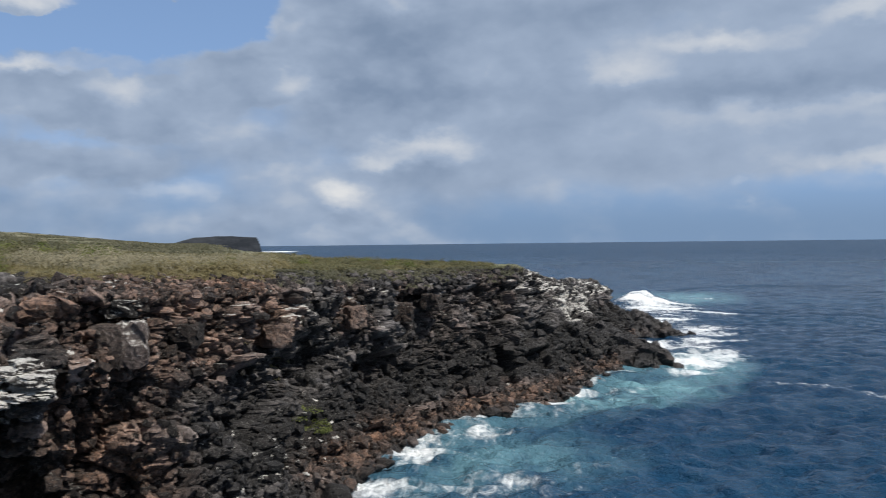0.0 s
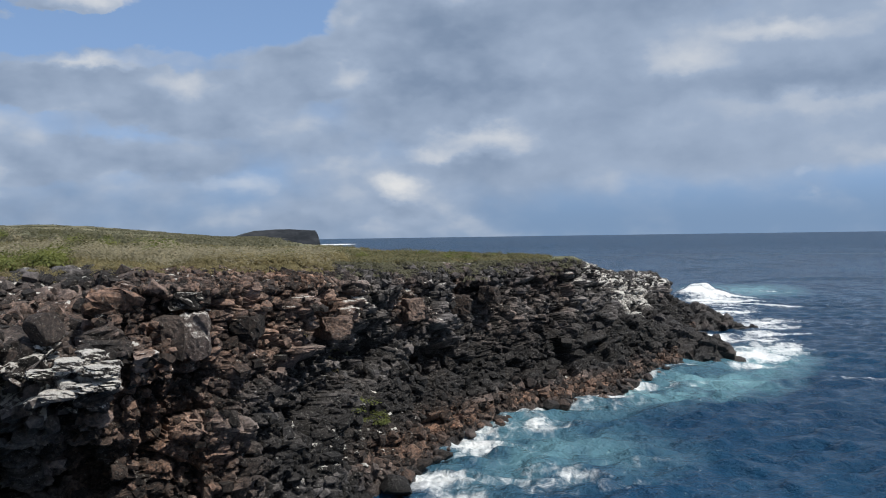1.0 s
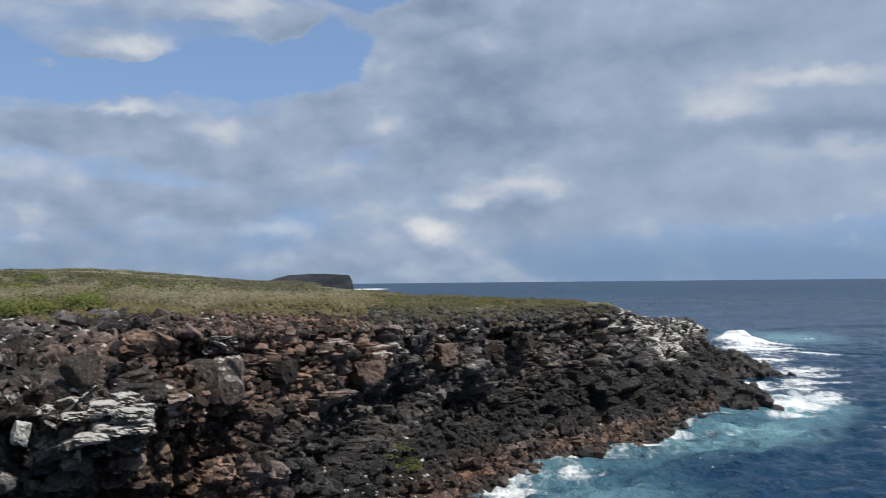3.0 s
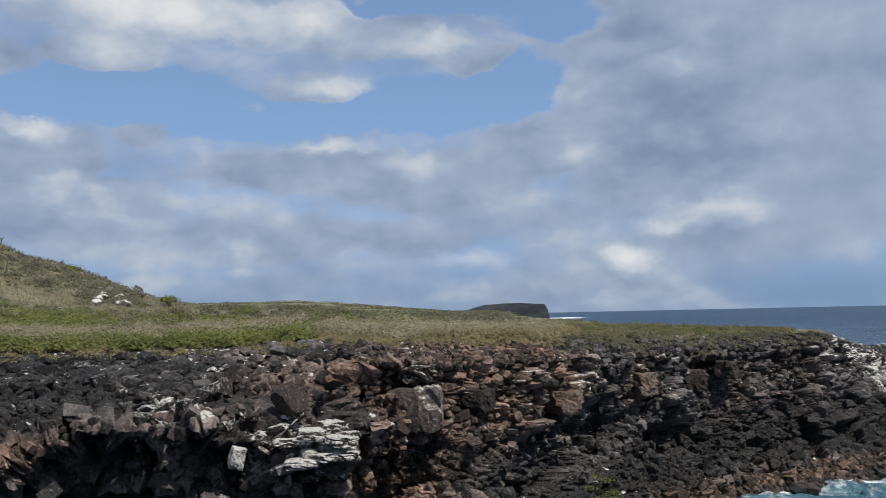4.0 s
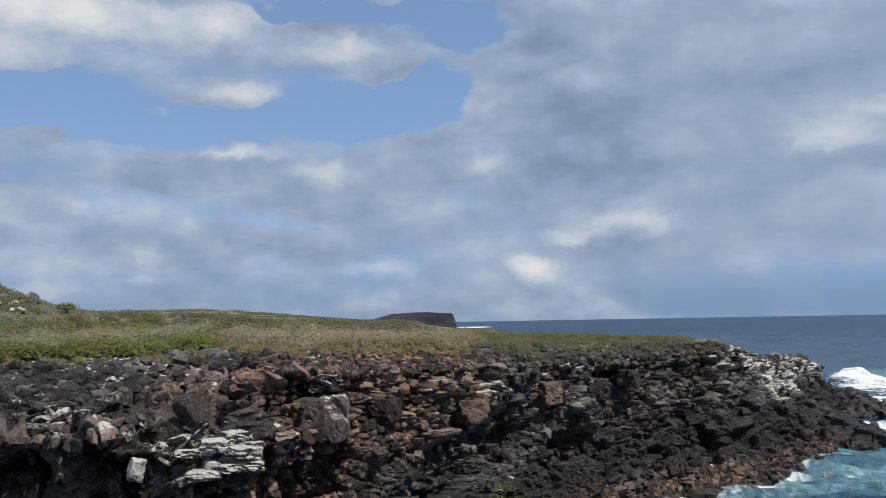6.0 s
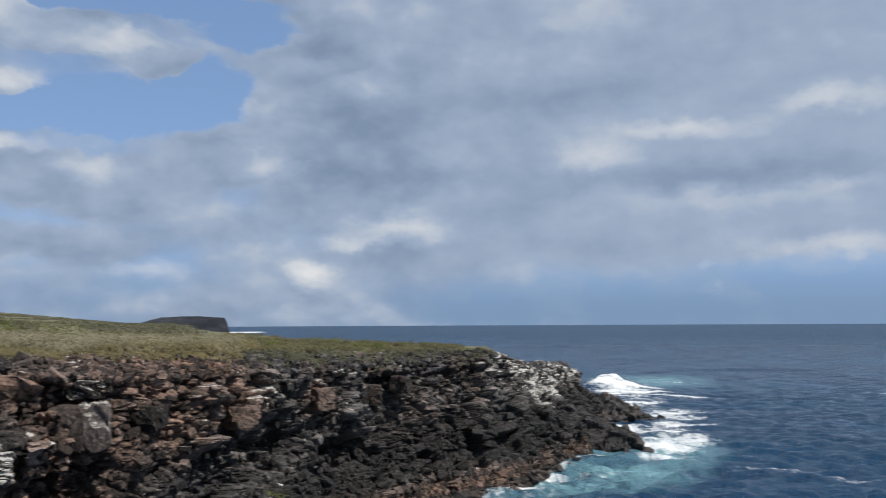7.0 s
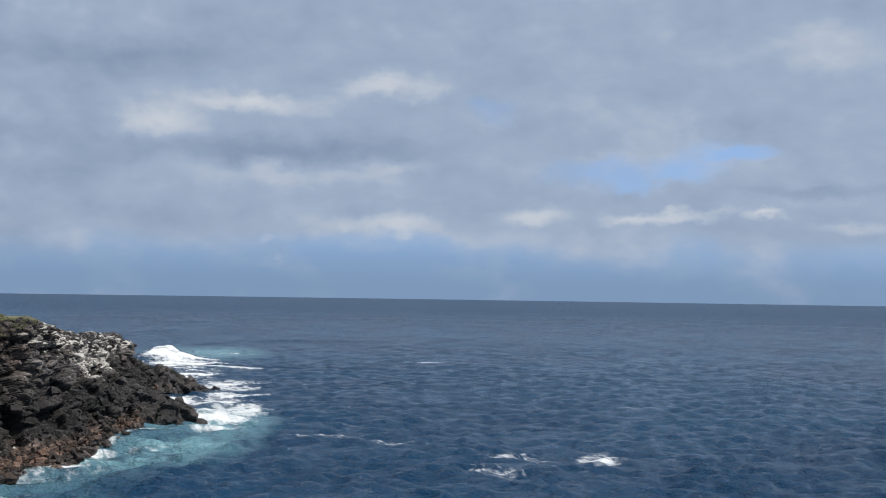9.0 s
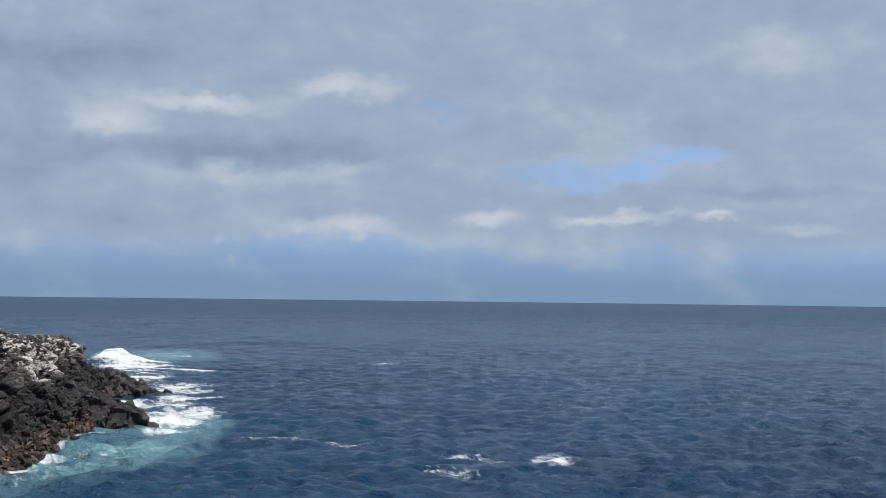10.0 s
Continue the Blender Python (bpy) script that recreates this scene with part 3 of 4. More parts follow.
def cliff_zones(p, n, r2, r3, r4):
    """Columns: rust, guano, sea-wet, tone."""
    patch = fbm(p * 0.13, 4, 71)
    rust = np.clip((patch - 0.53) * 2.2, 0, 0.25)
    for spot in ((-9.6, 104, 14, 6.0, 5.0), (-12.4, 98, 14, 8, 5.0), (-7.2, 114, 14, 6, 2.6), (-9.8, 104, 14.6, 3.5, 3.0), (-14.5, 96, 8, 6.5, 8.0), (-12.5, 95, 5, 5, 4), (-4.0, 137, 13.5, 4.5, 3), (-1.5, 152, 13, 4.0, 2.6), (-11, 101, 15, 7, 2.0), (-4.2, 118, 2.5, 8, 2.2), (-1.8, 136, 2.5, 8, 2.2), (-30.0, 88, 12.5, 8, 2.0), (-12.0, 104, 16.8, 9, 2.2), (-8.0, 112, 16.6, 7, 2.0), (-16.5, 98, 16.0, 8, 2.2)):
        rust = np.maximum(rust, near_spot(p, *spot) * (0.28 + 0.95 * patch))
    shore = np.clip(1 - np.abs(p[:, 2] - 0.9) / 1.7, 0, 1) * np.clip((p[:, 1] - 75) / 13, 0, 1)
    rust = np.maximum(rust, shore * (0.42 + 0.85 * patch))
    up = np.clip(n[:, 2] * 1.8 - 0.25, 0, 1)
    guano = np.zeros(len(p))
    for spot in ((-16.7, 86.5, 12.4, 3.6, 2.6), (-18.6, 90, 13.6, 3.0, 1.6), (-23.2, 89, 13.6, 3.0, 1.7), (-21.8, 91, 14.4, 2.2, 1.4), (-12.4, 98, 15, 1.6, 1.4), (-5.8, 121, 14.6, 2.2, 1.4),
                 (4.1, 214, 12.8, 9, 2.4), (3.3, 203, 14.6, 6, 1.6), (2.9, 191, 14.2, 4, 1.2), (5.6, 244, 12.0, 9, 2.4), (-16.0, 86, 11.8, 2.6, 1.8), (-18.3, 86, 11.8, 2.2, 1.2)):
        guano = np.maximum(guano, near_spot(p, *spot) * (0.25 + 0.75 * up))
    for spot in ((5.05, 216, 9.2, 7.5, 3.2), (4.7, 222, 10.9, 7, 2.2), (5.8, 230, 9.6, 6, 2.6)):
        guano = np.maximum(guano, near_spot(p, *spot) * 0.92)
    guano *= 0.45 + 1.1 * fbm(p * 0.9, 3, 83)
    guano = np.where(p[:, 1] > 128, guano * 1.25, guano)
    # whole blocks whitened where birds perch, single ones elsewhere
    perch = np.zeros(len(p))
    for spot in ((-16.9, 86, 12.0, 4.8, 3.4), (-18.8, 89, 13.2, 4.0, 2.6), (-22.5, 90.5, 13.5, 4.6, 2.4), (3.6, 206, 13.6, 10, 2.2), (5.3, 238, 11.6, 13, 2.6), (4.4, 220, 12.4, 10, 2.4), (-5.8, 120, 13.4, 4.5, 2.6), (-3.0, 138, 14.0, 4.0, 1.6)):
        perch = np.maximum(perch, near_spot(p, *spot))
    perch = perch * np.where(p[:, 1] > 128, 1.4, 1.0)
    chosen = np.clip((0.55 * r3 + 0.45 * r2 - 0.80 + 0.36 * perch) * 9, 0, 1) * np.clip(perch * 3, 0, 1)
    guano = np.maximum(guano * 0.8, chosen * (0.38 + 0.32 * up))
    flecks = np.clip((r4 - 0.915) * 30, 0, 1) * up * np.clip((p[:, 2] - 4) / 6, 0, 1)
    guano = np.maximum(guano, flecks * 0.62)
    wet = np.clip(1.0 - p[:, 2] / 1.0, 0, 1)
    rust = rust * (1 - 0.85 * black_lava_and_shade(p) * np.clip((p[:, 2] - 2.6) / 1.5, 0, 1))
    return np.stack([np.clip(rust, 0, 1), np.clip(guano, 0, 1), wet, np.zeros(len(p))], 1)


cliff, CLIFF_P, CLIFF_N, CLIFF_ZONE = build_cliff()


# ================= the land behind =================
BACK_B = [-200, -10.6, -9.6, -8.6, -7, -5, -3, 0, 2, 4, 6.6, 8]
BACK_R = [9000, 9000, 1300, 430, 275, 226, 209, 198, 202, 226, 256, 262]


def land_height(b, r):
    """Height of the ground at a bearing and reach from the lookout."""
    rim_b = np.concatenate([[-200, -70, -48], BEARINGS])
    rim_r = np.concatenate([[0.5, 1.5, 60], EDGE_REACH])
    rim_z = np.concatenate([[18.3, 18.3, 17.6], EDGE_Z])
    re, ze = np.interp(b, rim_b, rim_r), np.interp(b, rim_b, rim_z)
    x, y = plan(b, r)
    p = np.stack([x.ravel(), y.ravel(), 0 * x.ravel()], 1)
    lumps = (fbm(p * 0.05, 4, 91).reshape(x.shape) - 0.5) * 1.1 + (fbm(p * 0.006, 3, 95).reshape(x.shape) - 0.5) * np.clip((r - 250) / 500, 0, 1) * 9 * np.clip((-b - 11) / 4, 0.05, 1)
    inland = np.clip((r - re) / 25, 0, 1)
    z = ze + lumps * inland + 0.25 * inland
    rise = np.clip((r - 250) / 2300, 0, 1)
    z = z + rise * (1.2 + 18 * np.clip((-b - 11.6) / 5.4, 0, 1.15))
    z = z + 1.6 * np.clip((r - 115) / 190, 0, 1) * np.clip((-b - 10) / 9, 0, 1) * np.clip((b + 60) / 15, 0, 1)
    hx, hy = plan(-40, 420)
    away = 45.0 - 0.35 * np.hypot(x - hx, y - hy)
    away = away + 0.30 * np.clip(84 - np.hypot(x - hx, y - hy), 0, 84)
    hill = np.where(away > 6, away, 6 * np.exp(np.clip((away - 6) / 6, -20, 0)))
    z = z + hill + (fbm(p * 0.03, 4, 97).reshape(x.shape) - 0.5) * 8 * np.clip(hill / 12, 0, 1)
    z = np.where(r < re + 3, ze - (re + 3 - r) * 6.0 - 0.6, z)
    back = np.interp(b, BACK_B, BACK_R)
    z = z - np.clip((r - back) / (10 + 0.02 * back), 0, 1) ** 1.3 * 24
    return np.maximum(z, -5)


def build_ground():
    b = np.concatenate([np.arange(-128, -44, 3.0), np.arange(-44, 8.01, 0.2)])
    r = np.concatenate([[0.15, 1, 3, 8, 16, 30, 50, 70], np.geomspace(82, 4900, 330)])
    B, R = np.meshgrid(b, r, indexing="ij")
    Z = land_height(B, R)
    X, Y = plan(B, R)
    ob = mesh_object("ground", np.stack([X, Y, Z], -1).reshape(-1, 3), grid_faces(len(b), len(r))[:, ::-1], GROUND, True)
    return tagged(ob, "dry straw and olive coastal grassland rising to a hill", "ground", kind="structure")


ground = build_ground()


def build_lookout():
    """The rock ledge underfoot."""
    b, r = np.linspace(-180, 180, 91), np.array([0.01, 0.6, 1.3, 2.0, 2.6, 3.2, 4.0, 5.5, 7.5, 10.0, 13.0])
    B, R = np.meshgrid(b, r, indexing="ij")
    X, Y = polar(B, R)
    X, Y = X - 0.4, Y - 0.6
    p = np.stack([X.ravel(), Y.ravel(), 0 * X.ravel()], 1)
    rough = fbm(p * 0.9, 3, 121).reshape(X.shape) - 0.5
    Z = 18.4 + rough * 0.3 - np.clip(R - 2.2, 0, 2) ** 1.5 * 2.2 - np.clip(R - 3.6, 0, 20) * 2.6
    ob = mesh_object("ground_lookout", np.stack([X, Y, Z], -1).reshape(-1, 3), grid_faces(len(b), len(r))[:, ::-1], STONE)
    ob.color = (0.2, 0.0, 0.0, 1.0)
    return tagged(ob, "bare rock ledge at the brink of the cliff", "ground", kind="structure")


lookout = build_lookout()


def build_far_headland():
    """A flat-topped headland far up the coast, dark cliffs on its seaward end."""
    b, r = np.linspace(-13.5, -7.2, 160), np.concatenate([np.linspace(2850, 2910, 26), np.linspace(2930, 3350, 24)])
    B, R = np.meshgrid(b, r, indexing="ij")
    X, Y = plan(B, R)
    p = np.stack([X.ravel(), Y.ravel(), 0 * X.ravel()], 1)
    rough = (fbm(p * 0.02, 4, 101).reshape(B.shape) - 0.5)
    top = 27.5 + 4.6 * np.sqrt(np.clip((B + 11.2) / 1.6, 0, 1)) - 2.6 * np.clip((B + 8.9) / 1.5, 0, 1) ** 1.5 + rough * 4 - 1.5 * np.clip((R - 2900) / 100, 0, 1)
    left = np.clip((B + 12.5 + rough * 0.3) / 2.4, 0, 1) ** 0.9
    right = np.clip((-7.47 - B + rough * 0.16) / 0.16, 0, 1) ** 0.5
    front = np.clip((R - 2870 - 25 * rough) / 14, 0, 1) ** 0.5
    Z = -3 + (top + 3) * np.minimum(np.minimum(left, right), front)
    ob = mesh_object("far_headland", np.stack([X, Y, Z], -1).reshape(-1, 3), grid_faces(len(b), len(r))[:, ::-1], FAR_ROCK)
    return tagged(ob, "distant dark flat-topped headland with steep sea cliffs", "headland", kind="structure")


def far_rock_material():
    m, n, bsdf = material("far_cliff")
    g = n.add("ShaderNodeNewGeometry")
    pos = g.outputs["Position"]
    k = n.noise(n.vmath("MULTIPLY", pos, (1, 1, 3)), 0.03, 5.0, 0.6)
    slope = n.add("ShaderNodeSeparateXYZ", {0: g.outputs["Normal"]}).outputs[2]
    # dark rock with the blue haze of distance tinted into its colour
    hazy_rock = n.mix(n.ramp(k, 0.35, 0.65), rgb(0.013, 0.017, 0.023), rgb(0.038, 0.042, 0.050))
    n.put(bsdf.inputs["Base Color"], n.mix(n.ramp(slope, 0.90, 0.99), hazy_rock, rgb(0.034, 0.043, 0.036)))
    n.put(bsdf.inputs["Roughness"], 0.95)
    return m


FAR_ROCK = far_rock_material()
far_headland = build_far_headland()


# ================= the sea =================


def shore_distance(x, y):
    """Metres from the water line of the cliff."""
    sx, sy = plan(BEARINGS, np.array([f[1] for f in FOOT], float))
    best = np.full(x.shape, 1e9)
    for k in range(len(sx) - 1):
        ax, ay, dx, dy = sx[k], sy[k], sx[k + 1] - sx[k], sy[k + 1] - sy[k]
        t = np.clip(((x - ax) * dx + (y - ay) * dy) / (dx * dx + dy * dy), 0, 1)
        best = np.minimum(best, np.hypot(x - ax - t * dx, y - ay - t * dy))
    return best


def build_sea():
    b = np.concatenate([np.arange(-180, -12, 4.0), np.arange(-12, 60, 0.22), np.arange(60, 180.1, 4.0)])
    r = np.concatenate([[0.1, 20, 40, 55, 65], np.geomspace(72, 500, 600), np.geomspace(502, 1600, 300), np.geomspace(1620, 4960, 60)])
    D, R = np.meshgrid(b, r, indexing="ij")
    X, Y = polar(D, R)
    rng = np.random.RandomState(5)
    Z = np.zeros(X.shape)
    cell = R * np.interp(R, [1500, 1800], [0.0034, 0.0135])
    # swell and wind waves, those too short for the sheet's mesh left to the fine relief
    for k in range(34):
        length = 5.5 * 1.11**k
        turn = radians(-62 + rng.normal(0, 24))
        kx, ky = math.sin(turn) * 2 * math.pi / length, math.cos(turn) * 2 * math.pi / length
        amp = 0.0045 * length**0.72 * min(1.0, max(0.35, (length - 6) / 14)) * (0.6 if length > 80 else 1.0)
        wave = np.sin(X * kx + Y * ky + rng.uniform(0, 6.28) + 0.6 * np.sin(X * 0.011 * rng.uniform(0.5, 1.5) + Y * 0.009 + k))
        Z += amp * wave * np.clip(length / cell / 3.0 - 0.6, 0, 1)
    p = np.stack([X.ravel(), Y.ravel(), 0 * X.ravel()], 1)
    gust = 0.5 + 1.0 * fbm(p * 0.012, 3, 131).reshape(X.shape)
    for size, lift, seed in ((13.0, 0.03, 145), (7.0, 0.04, 141), (3.4, 0.16, 142), (1.8, 0.58, 143), (1.1, 0.55, 144)):
        chop = vnoise(p * (0.62 / size, 0.95 / size, 1) + fbm(p * 0.05, 2, seed + 7)[:, None] * 2, seed).reshape(X.shape)
        Z += lift * (1 + (3.5 if size > 5 else 1.0) * np.clip((R - 220) / 430, 0, 1)) * gust * (1.7 * chop ** 1.3 - 0.7) * np.clip(size / cell / 2.2 - 0.4, 0, 1)
    B, Q = D / MARK, R / PACE
    shore = shore_distance(X, Y)
    patch = fbm(p * 0.06, 4, 111).reshape(X.shape)
    ragged = fbm(p * (0.12, 0.3, 1), 4, 113).reshape(X.shape)

    def spot(bb, rr, wb, wr):
        d = np.sqrt(((B - bb) / wb) ** 2 + ((Q - rr) / wr) ** 2)
        return np.clip(1.25 - d, 0, 1)

    right = np.clip((B + 5) / 4, 0, 1)
    foam = np.clip(1.0 - shore / (3.0 + 8 * ragged), 0, 1) * right * (0.15 + 1.1 * ragged)
    # wash in the cove, surf round the point, a wave breaking beyond it, drifting patches
    for bb, rr, wb, wr, k in ((0.8, 147, 3.2, 9, 0.74), (-1.6, 133, 3.0, 9, 0.74), (3.2, 160, 3.0, 7, 0.68), (-3.0, 116, 3.0, 10, 0.72), (0.4, 124, 5.0, 18, 0.56), (-2.2, 112, 3.2, 11, 0.6), (4.6, 168, 3.8, 6, 0.55), (8.0, 214, 3.0, 8, 0.5), (9.9, 243, 1.8, 36, 0.86), (10.4, 288, 1.6, 16, 0.80),
                              (8.4, 335, 1.4, 50, 0.9), (9.3, 360, 1.6, 40, 0.85), (9.9, 217, 1.9, 10, 0.82), (9.4, 236, 1.8, 18, 0.85), (8.4, 272, 1.6, 16, 0.9), (8.7, 412, 2.1, 42, 0.95), (8.0, 425, 1.2, 22, 1.0), (9.8, 402, 1.6, 24, 0.8), (11.0, 392, 1.9, 9, 0.72), (11.1, 250, 1.7, 30, 0.78), (10.9, 228, 1.9, 13, 0.8), (11.2, 285, 1.4, 13, 0.66), (10.6, 310, 2.4, 40, 0.72), (10.2, 255, 2.2, 40, 0.74), (10.6, 470, 2.0, 7, 0.6), (13.5, 318, 2.0, 5, 0.55), (16.6, 300, 1.2, 3, 0.5),
                              (22.4, 180, 2.0, 12, 0.82), (25.6, 180, 1.5, 16, 0.70), (21.4, 166, 2.0, 9, 0.82), (14.4, 202, 3.4, 6, 0.50), (17.2, 195, 3.0, 5, 0.50), (14.2, 152, 2.5, 6, 0.5), (1.5, 122, 8, 24, 0.52), (7.5, 190, 5, 18, 0.46), (12.5, 232, 2.5, 6, 0.55), (27, 262, 3, 6, 0.5), (19, 420, 3, 8, 0.5)):
        foam = np.maximum(foam, spot(bb, rr, wb, wr) * k * (0.3 + 1.3 * ragged))
    for bb, rr, wb, wr in ((-6.8, 2950, 1.1, 260), (-5.9, 1620, 1.0, 60), (-7.9, 2780, 0.9, 120)):
        foam = np.maximum(foam, spot(bb, rr, wb, wr) * 1.2)
    milk = np.clip(1.2 - shore / (8 + 9 * patch), 0, 1) * right * 0.32
    for bb, rr, wb, wr, k in ((8.7, 192, 3.0, 13, 0.85), (10.5, 225, 2.0, 30, 0.7), (1.5, 130, 6, 18, 0.42), (6.4, 178, 4, 12, 0.7), (9.6, 480, 2.4, 50, 0.7)):
        milk = np.maximum(milk, spot(bb, rr, wb, wr) * k)
    # the breaker's wall
    crest = np.clip(1.2 - np.abs(B - 7.9) / 1.7, 0, 1)
    Z += np.exp(-(((Q - 428 - 6 * (B - 8)) / 12) ** 2)) * crest * (1.2 + 3.2 * crest * np.clip(0.6 * ragged + 0.6 * fbm(p * (0.7, 0.3, 1), 3, 117).reshape(X.shape) - 0.2, 0, 1) ** 1.2 + 2.0 * np.clip(1.25 - np.abs(B - 8.6) / 2.4, 0, 1))
    Z += 0.9 * np.exp(-(((Q - 590 - 4 * (B - 12)) / 12) ** 2)) * np.clip(1.3 - np.abs(B - 13.5) / 2.6, 0, 1)
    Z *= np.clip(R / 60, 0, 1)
    Z = Z - 0.35
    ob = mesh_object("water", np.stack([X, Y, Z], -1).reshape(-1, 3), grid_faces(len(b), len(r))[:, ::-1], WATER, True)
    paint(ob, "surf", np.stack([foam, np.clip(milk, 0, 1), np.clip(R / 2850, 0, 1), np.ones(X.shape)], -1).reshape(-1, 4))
    return tagged(ob, "choppy deep blue ocean with white surf along the rocks", "sea", kind="structure")


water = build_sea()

# ================= rocks standing in the surf =================


def rock_ridge(name, label, b0, r0, b1, r1, crest, width, seed):
    """A fin of rock from one place to another; crest: heights along it."""
    (x0, y0), (x1, y1) = plan(b0, r0), plan(b1, r1)
    along = np.array([x1 - x0, y1 - y0])
    length = np.hypot(*along)
    side = np.array([-along[1], along[0]]) / length
    nu, nv = int(length / 0.3) + 2, 44
    u = np.linspace(0, 1, nu)[:, None]
    v = np.linspace(-1, 1, nv)[None, :]
    top = np.interp(u, np.linspace(0, 1, len(crest)), crest)
    half = width * (0.35 + 0.65 * np.clip(top / max(crest), 0, 1))
    Z = (top + 2.5) * (1 - np.abs(v) ** 1.5) - 2.5
    X, Y = x0 + along[0] * u + side[0] * v * half, y0 + along[1] * u + side[1] * v * half
    p = np.stack([X, Y, Z], -1).reshape(-1, 3)
    h1, t1, j1 = blocks(p * (0.32, 0.32, 0.4), seed)
    h2, t2, j2 = blocks(p * (0.8, 0.8, 1.1), seed + 5)
    n = normals_of(p.reshape(nu, nv, 3)).reshape(-1, 3)
    n = -n if n[:, 2].mean() < 0 else n
    p = p + n * ((h1 - 0.5) * 1.1 + (h2 - 0.5) * 0.6 - np.exp(-j1 * 16) * 0.4)[:, None]
    # close round the waist so that it has no open end
    p.reshape(nu, nv, 3)[-1, :, 2] -= 2.0
    ob = mesh_object(name, p, grid_faces(nu, nv), ROCK)
    shore = np.clip(1 - np.abs(p[:, 2] - 0.8) / 1.4, 0, 1)
    paint(ob, "zone", np.stack([shore * 0.5 * t1, 0 * shore, np.clip(1.15 - p[:, 2] / 2.6, 0, 1), 0.10 + 0.3 * t1 + 0.15 * t2], 1))
    return tagged(ob, label, "sea rock", "rocks off the point")


rock_ridge("sea_rock", "wet black fin of lava running out into the surf", 6.2, 226, 10.0, 223, (7.0, 6.0, 4.6, 4.2, 3.4, 0.6, -1.0), 6.0, 201)
rock_ridge("sea_rock", "jagged black lava spur beyond the point in white water", 6.6, 284, 10.2, 301, (8.0, 6.4, 5.0, 3.6, 2.2, 0.8, -0.6), 6.0, 217)


# ================= loose stones and boulders =================


def hull(seed):
    """A small stone, a rounded lump or a chipped slab, as arrays."""
    rng = random.Random(seed)
    bm = bmesh.new()
    thick = rng.choice((0.22, 0.30, 0.38, 0.46)) * rng.uniform(0.85, 1.15)
    if seed % 5 < 3:
        # a rounded lump
        for k in range(16):
            u = Vector((rng.gauss(0, 1), rng.gauss(0, 1), rng.gauss(0, 1))).normalized()
            grow = rng.uniform(0.9, 1.06)
            bm.verts.new([math.copysign(abs(w) ** 0.72, w) * size * grow for w, size in zip(u, (0.54, 0.42, thick * 1.05))])
    else:
        for sx in (-1, 1):
            for sy in (-1, 1):
                for sz in (-1, 1):
                    c = Vector((sx * rng.uniform(0.34, 0.62), sy * rng.uniform(0.26, 0.48), sz * thick * rng.uniform(0.7, 1.15)))
                    bm.verts.new(c)
                    if rng.random() < 0.8:
                        bm.verts.new((c.x * rng.uniform(0.55, 0.8), c.y * rng.uniform(1.0, 1.15), c.z * rng.uniform(0.75, 1.1)))
    geom = bmesh.ops.convex_hull(bm, input=bm.verts)
    loose = [g for g in geom["geom_interior"] if isinstance(g, bmesh.types.BMVert)]
    bmesh.ops.delete(bm, geom=loose, context="VERTS")
    bmesh.ops.triangulate(bm, faces=bm.faces)
    bm.verts.index_update()
    v = np.array([w.co[:] for w in bm.verts])
    f = np.array([[w.index for w in face.verts] for face in bm.faces])
    bm.free()
    return v, f


HULLS = [hull(300 + k) for k in range(20)]


def turns(rng, n, lean=0.35):
    """n random turns, mostly lying flat."""
    a, b, c = rng.uniform(0, 6.283, n), rng.normal(0, lean, n), rng.normal(0, lean, n)
    ca, sa, cb, sb, cc, sc = np.cos(a), np.sin(a), np.cos(b), np.sin(b), np.cos(c), np.sin(c)
    return np.stack([np.stack([ca * cb, ca * sb * sc - sa * cc, ca * sb * cc + sa * sc], 1),
                     np.stack([sa * cb, sa * sb * sc + ca * cc, sa * sb * cc - ca * sc], 1),
                     np.stack([-sb, cb * sc, cb * cc], 1)], 1)


def pick_spots(rng, n, ok):
    idx = np.flatnonzero(ok)
    return rng.choice(idx, n, replace=len(idx) < n)


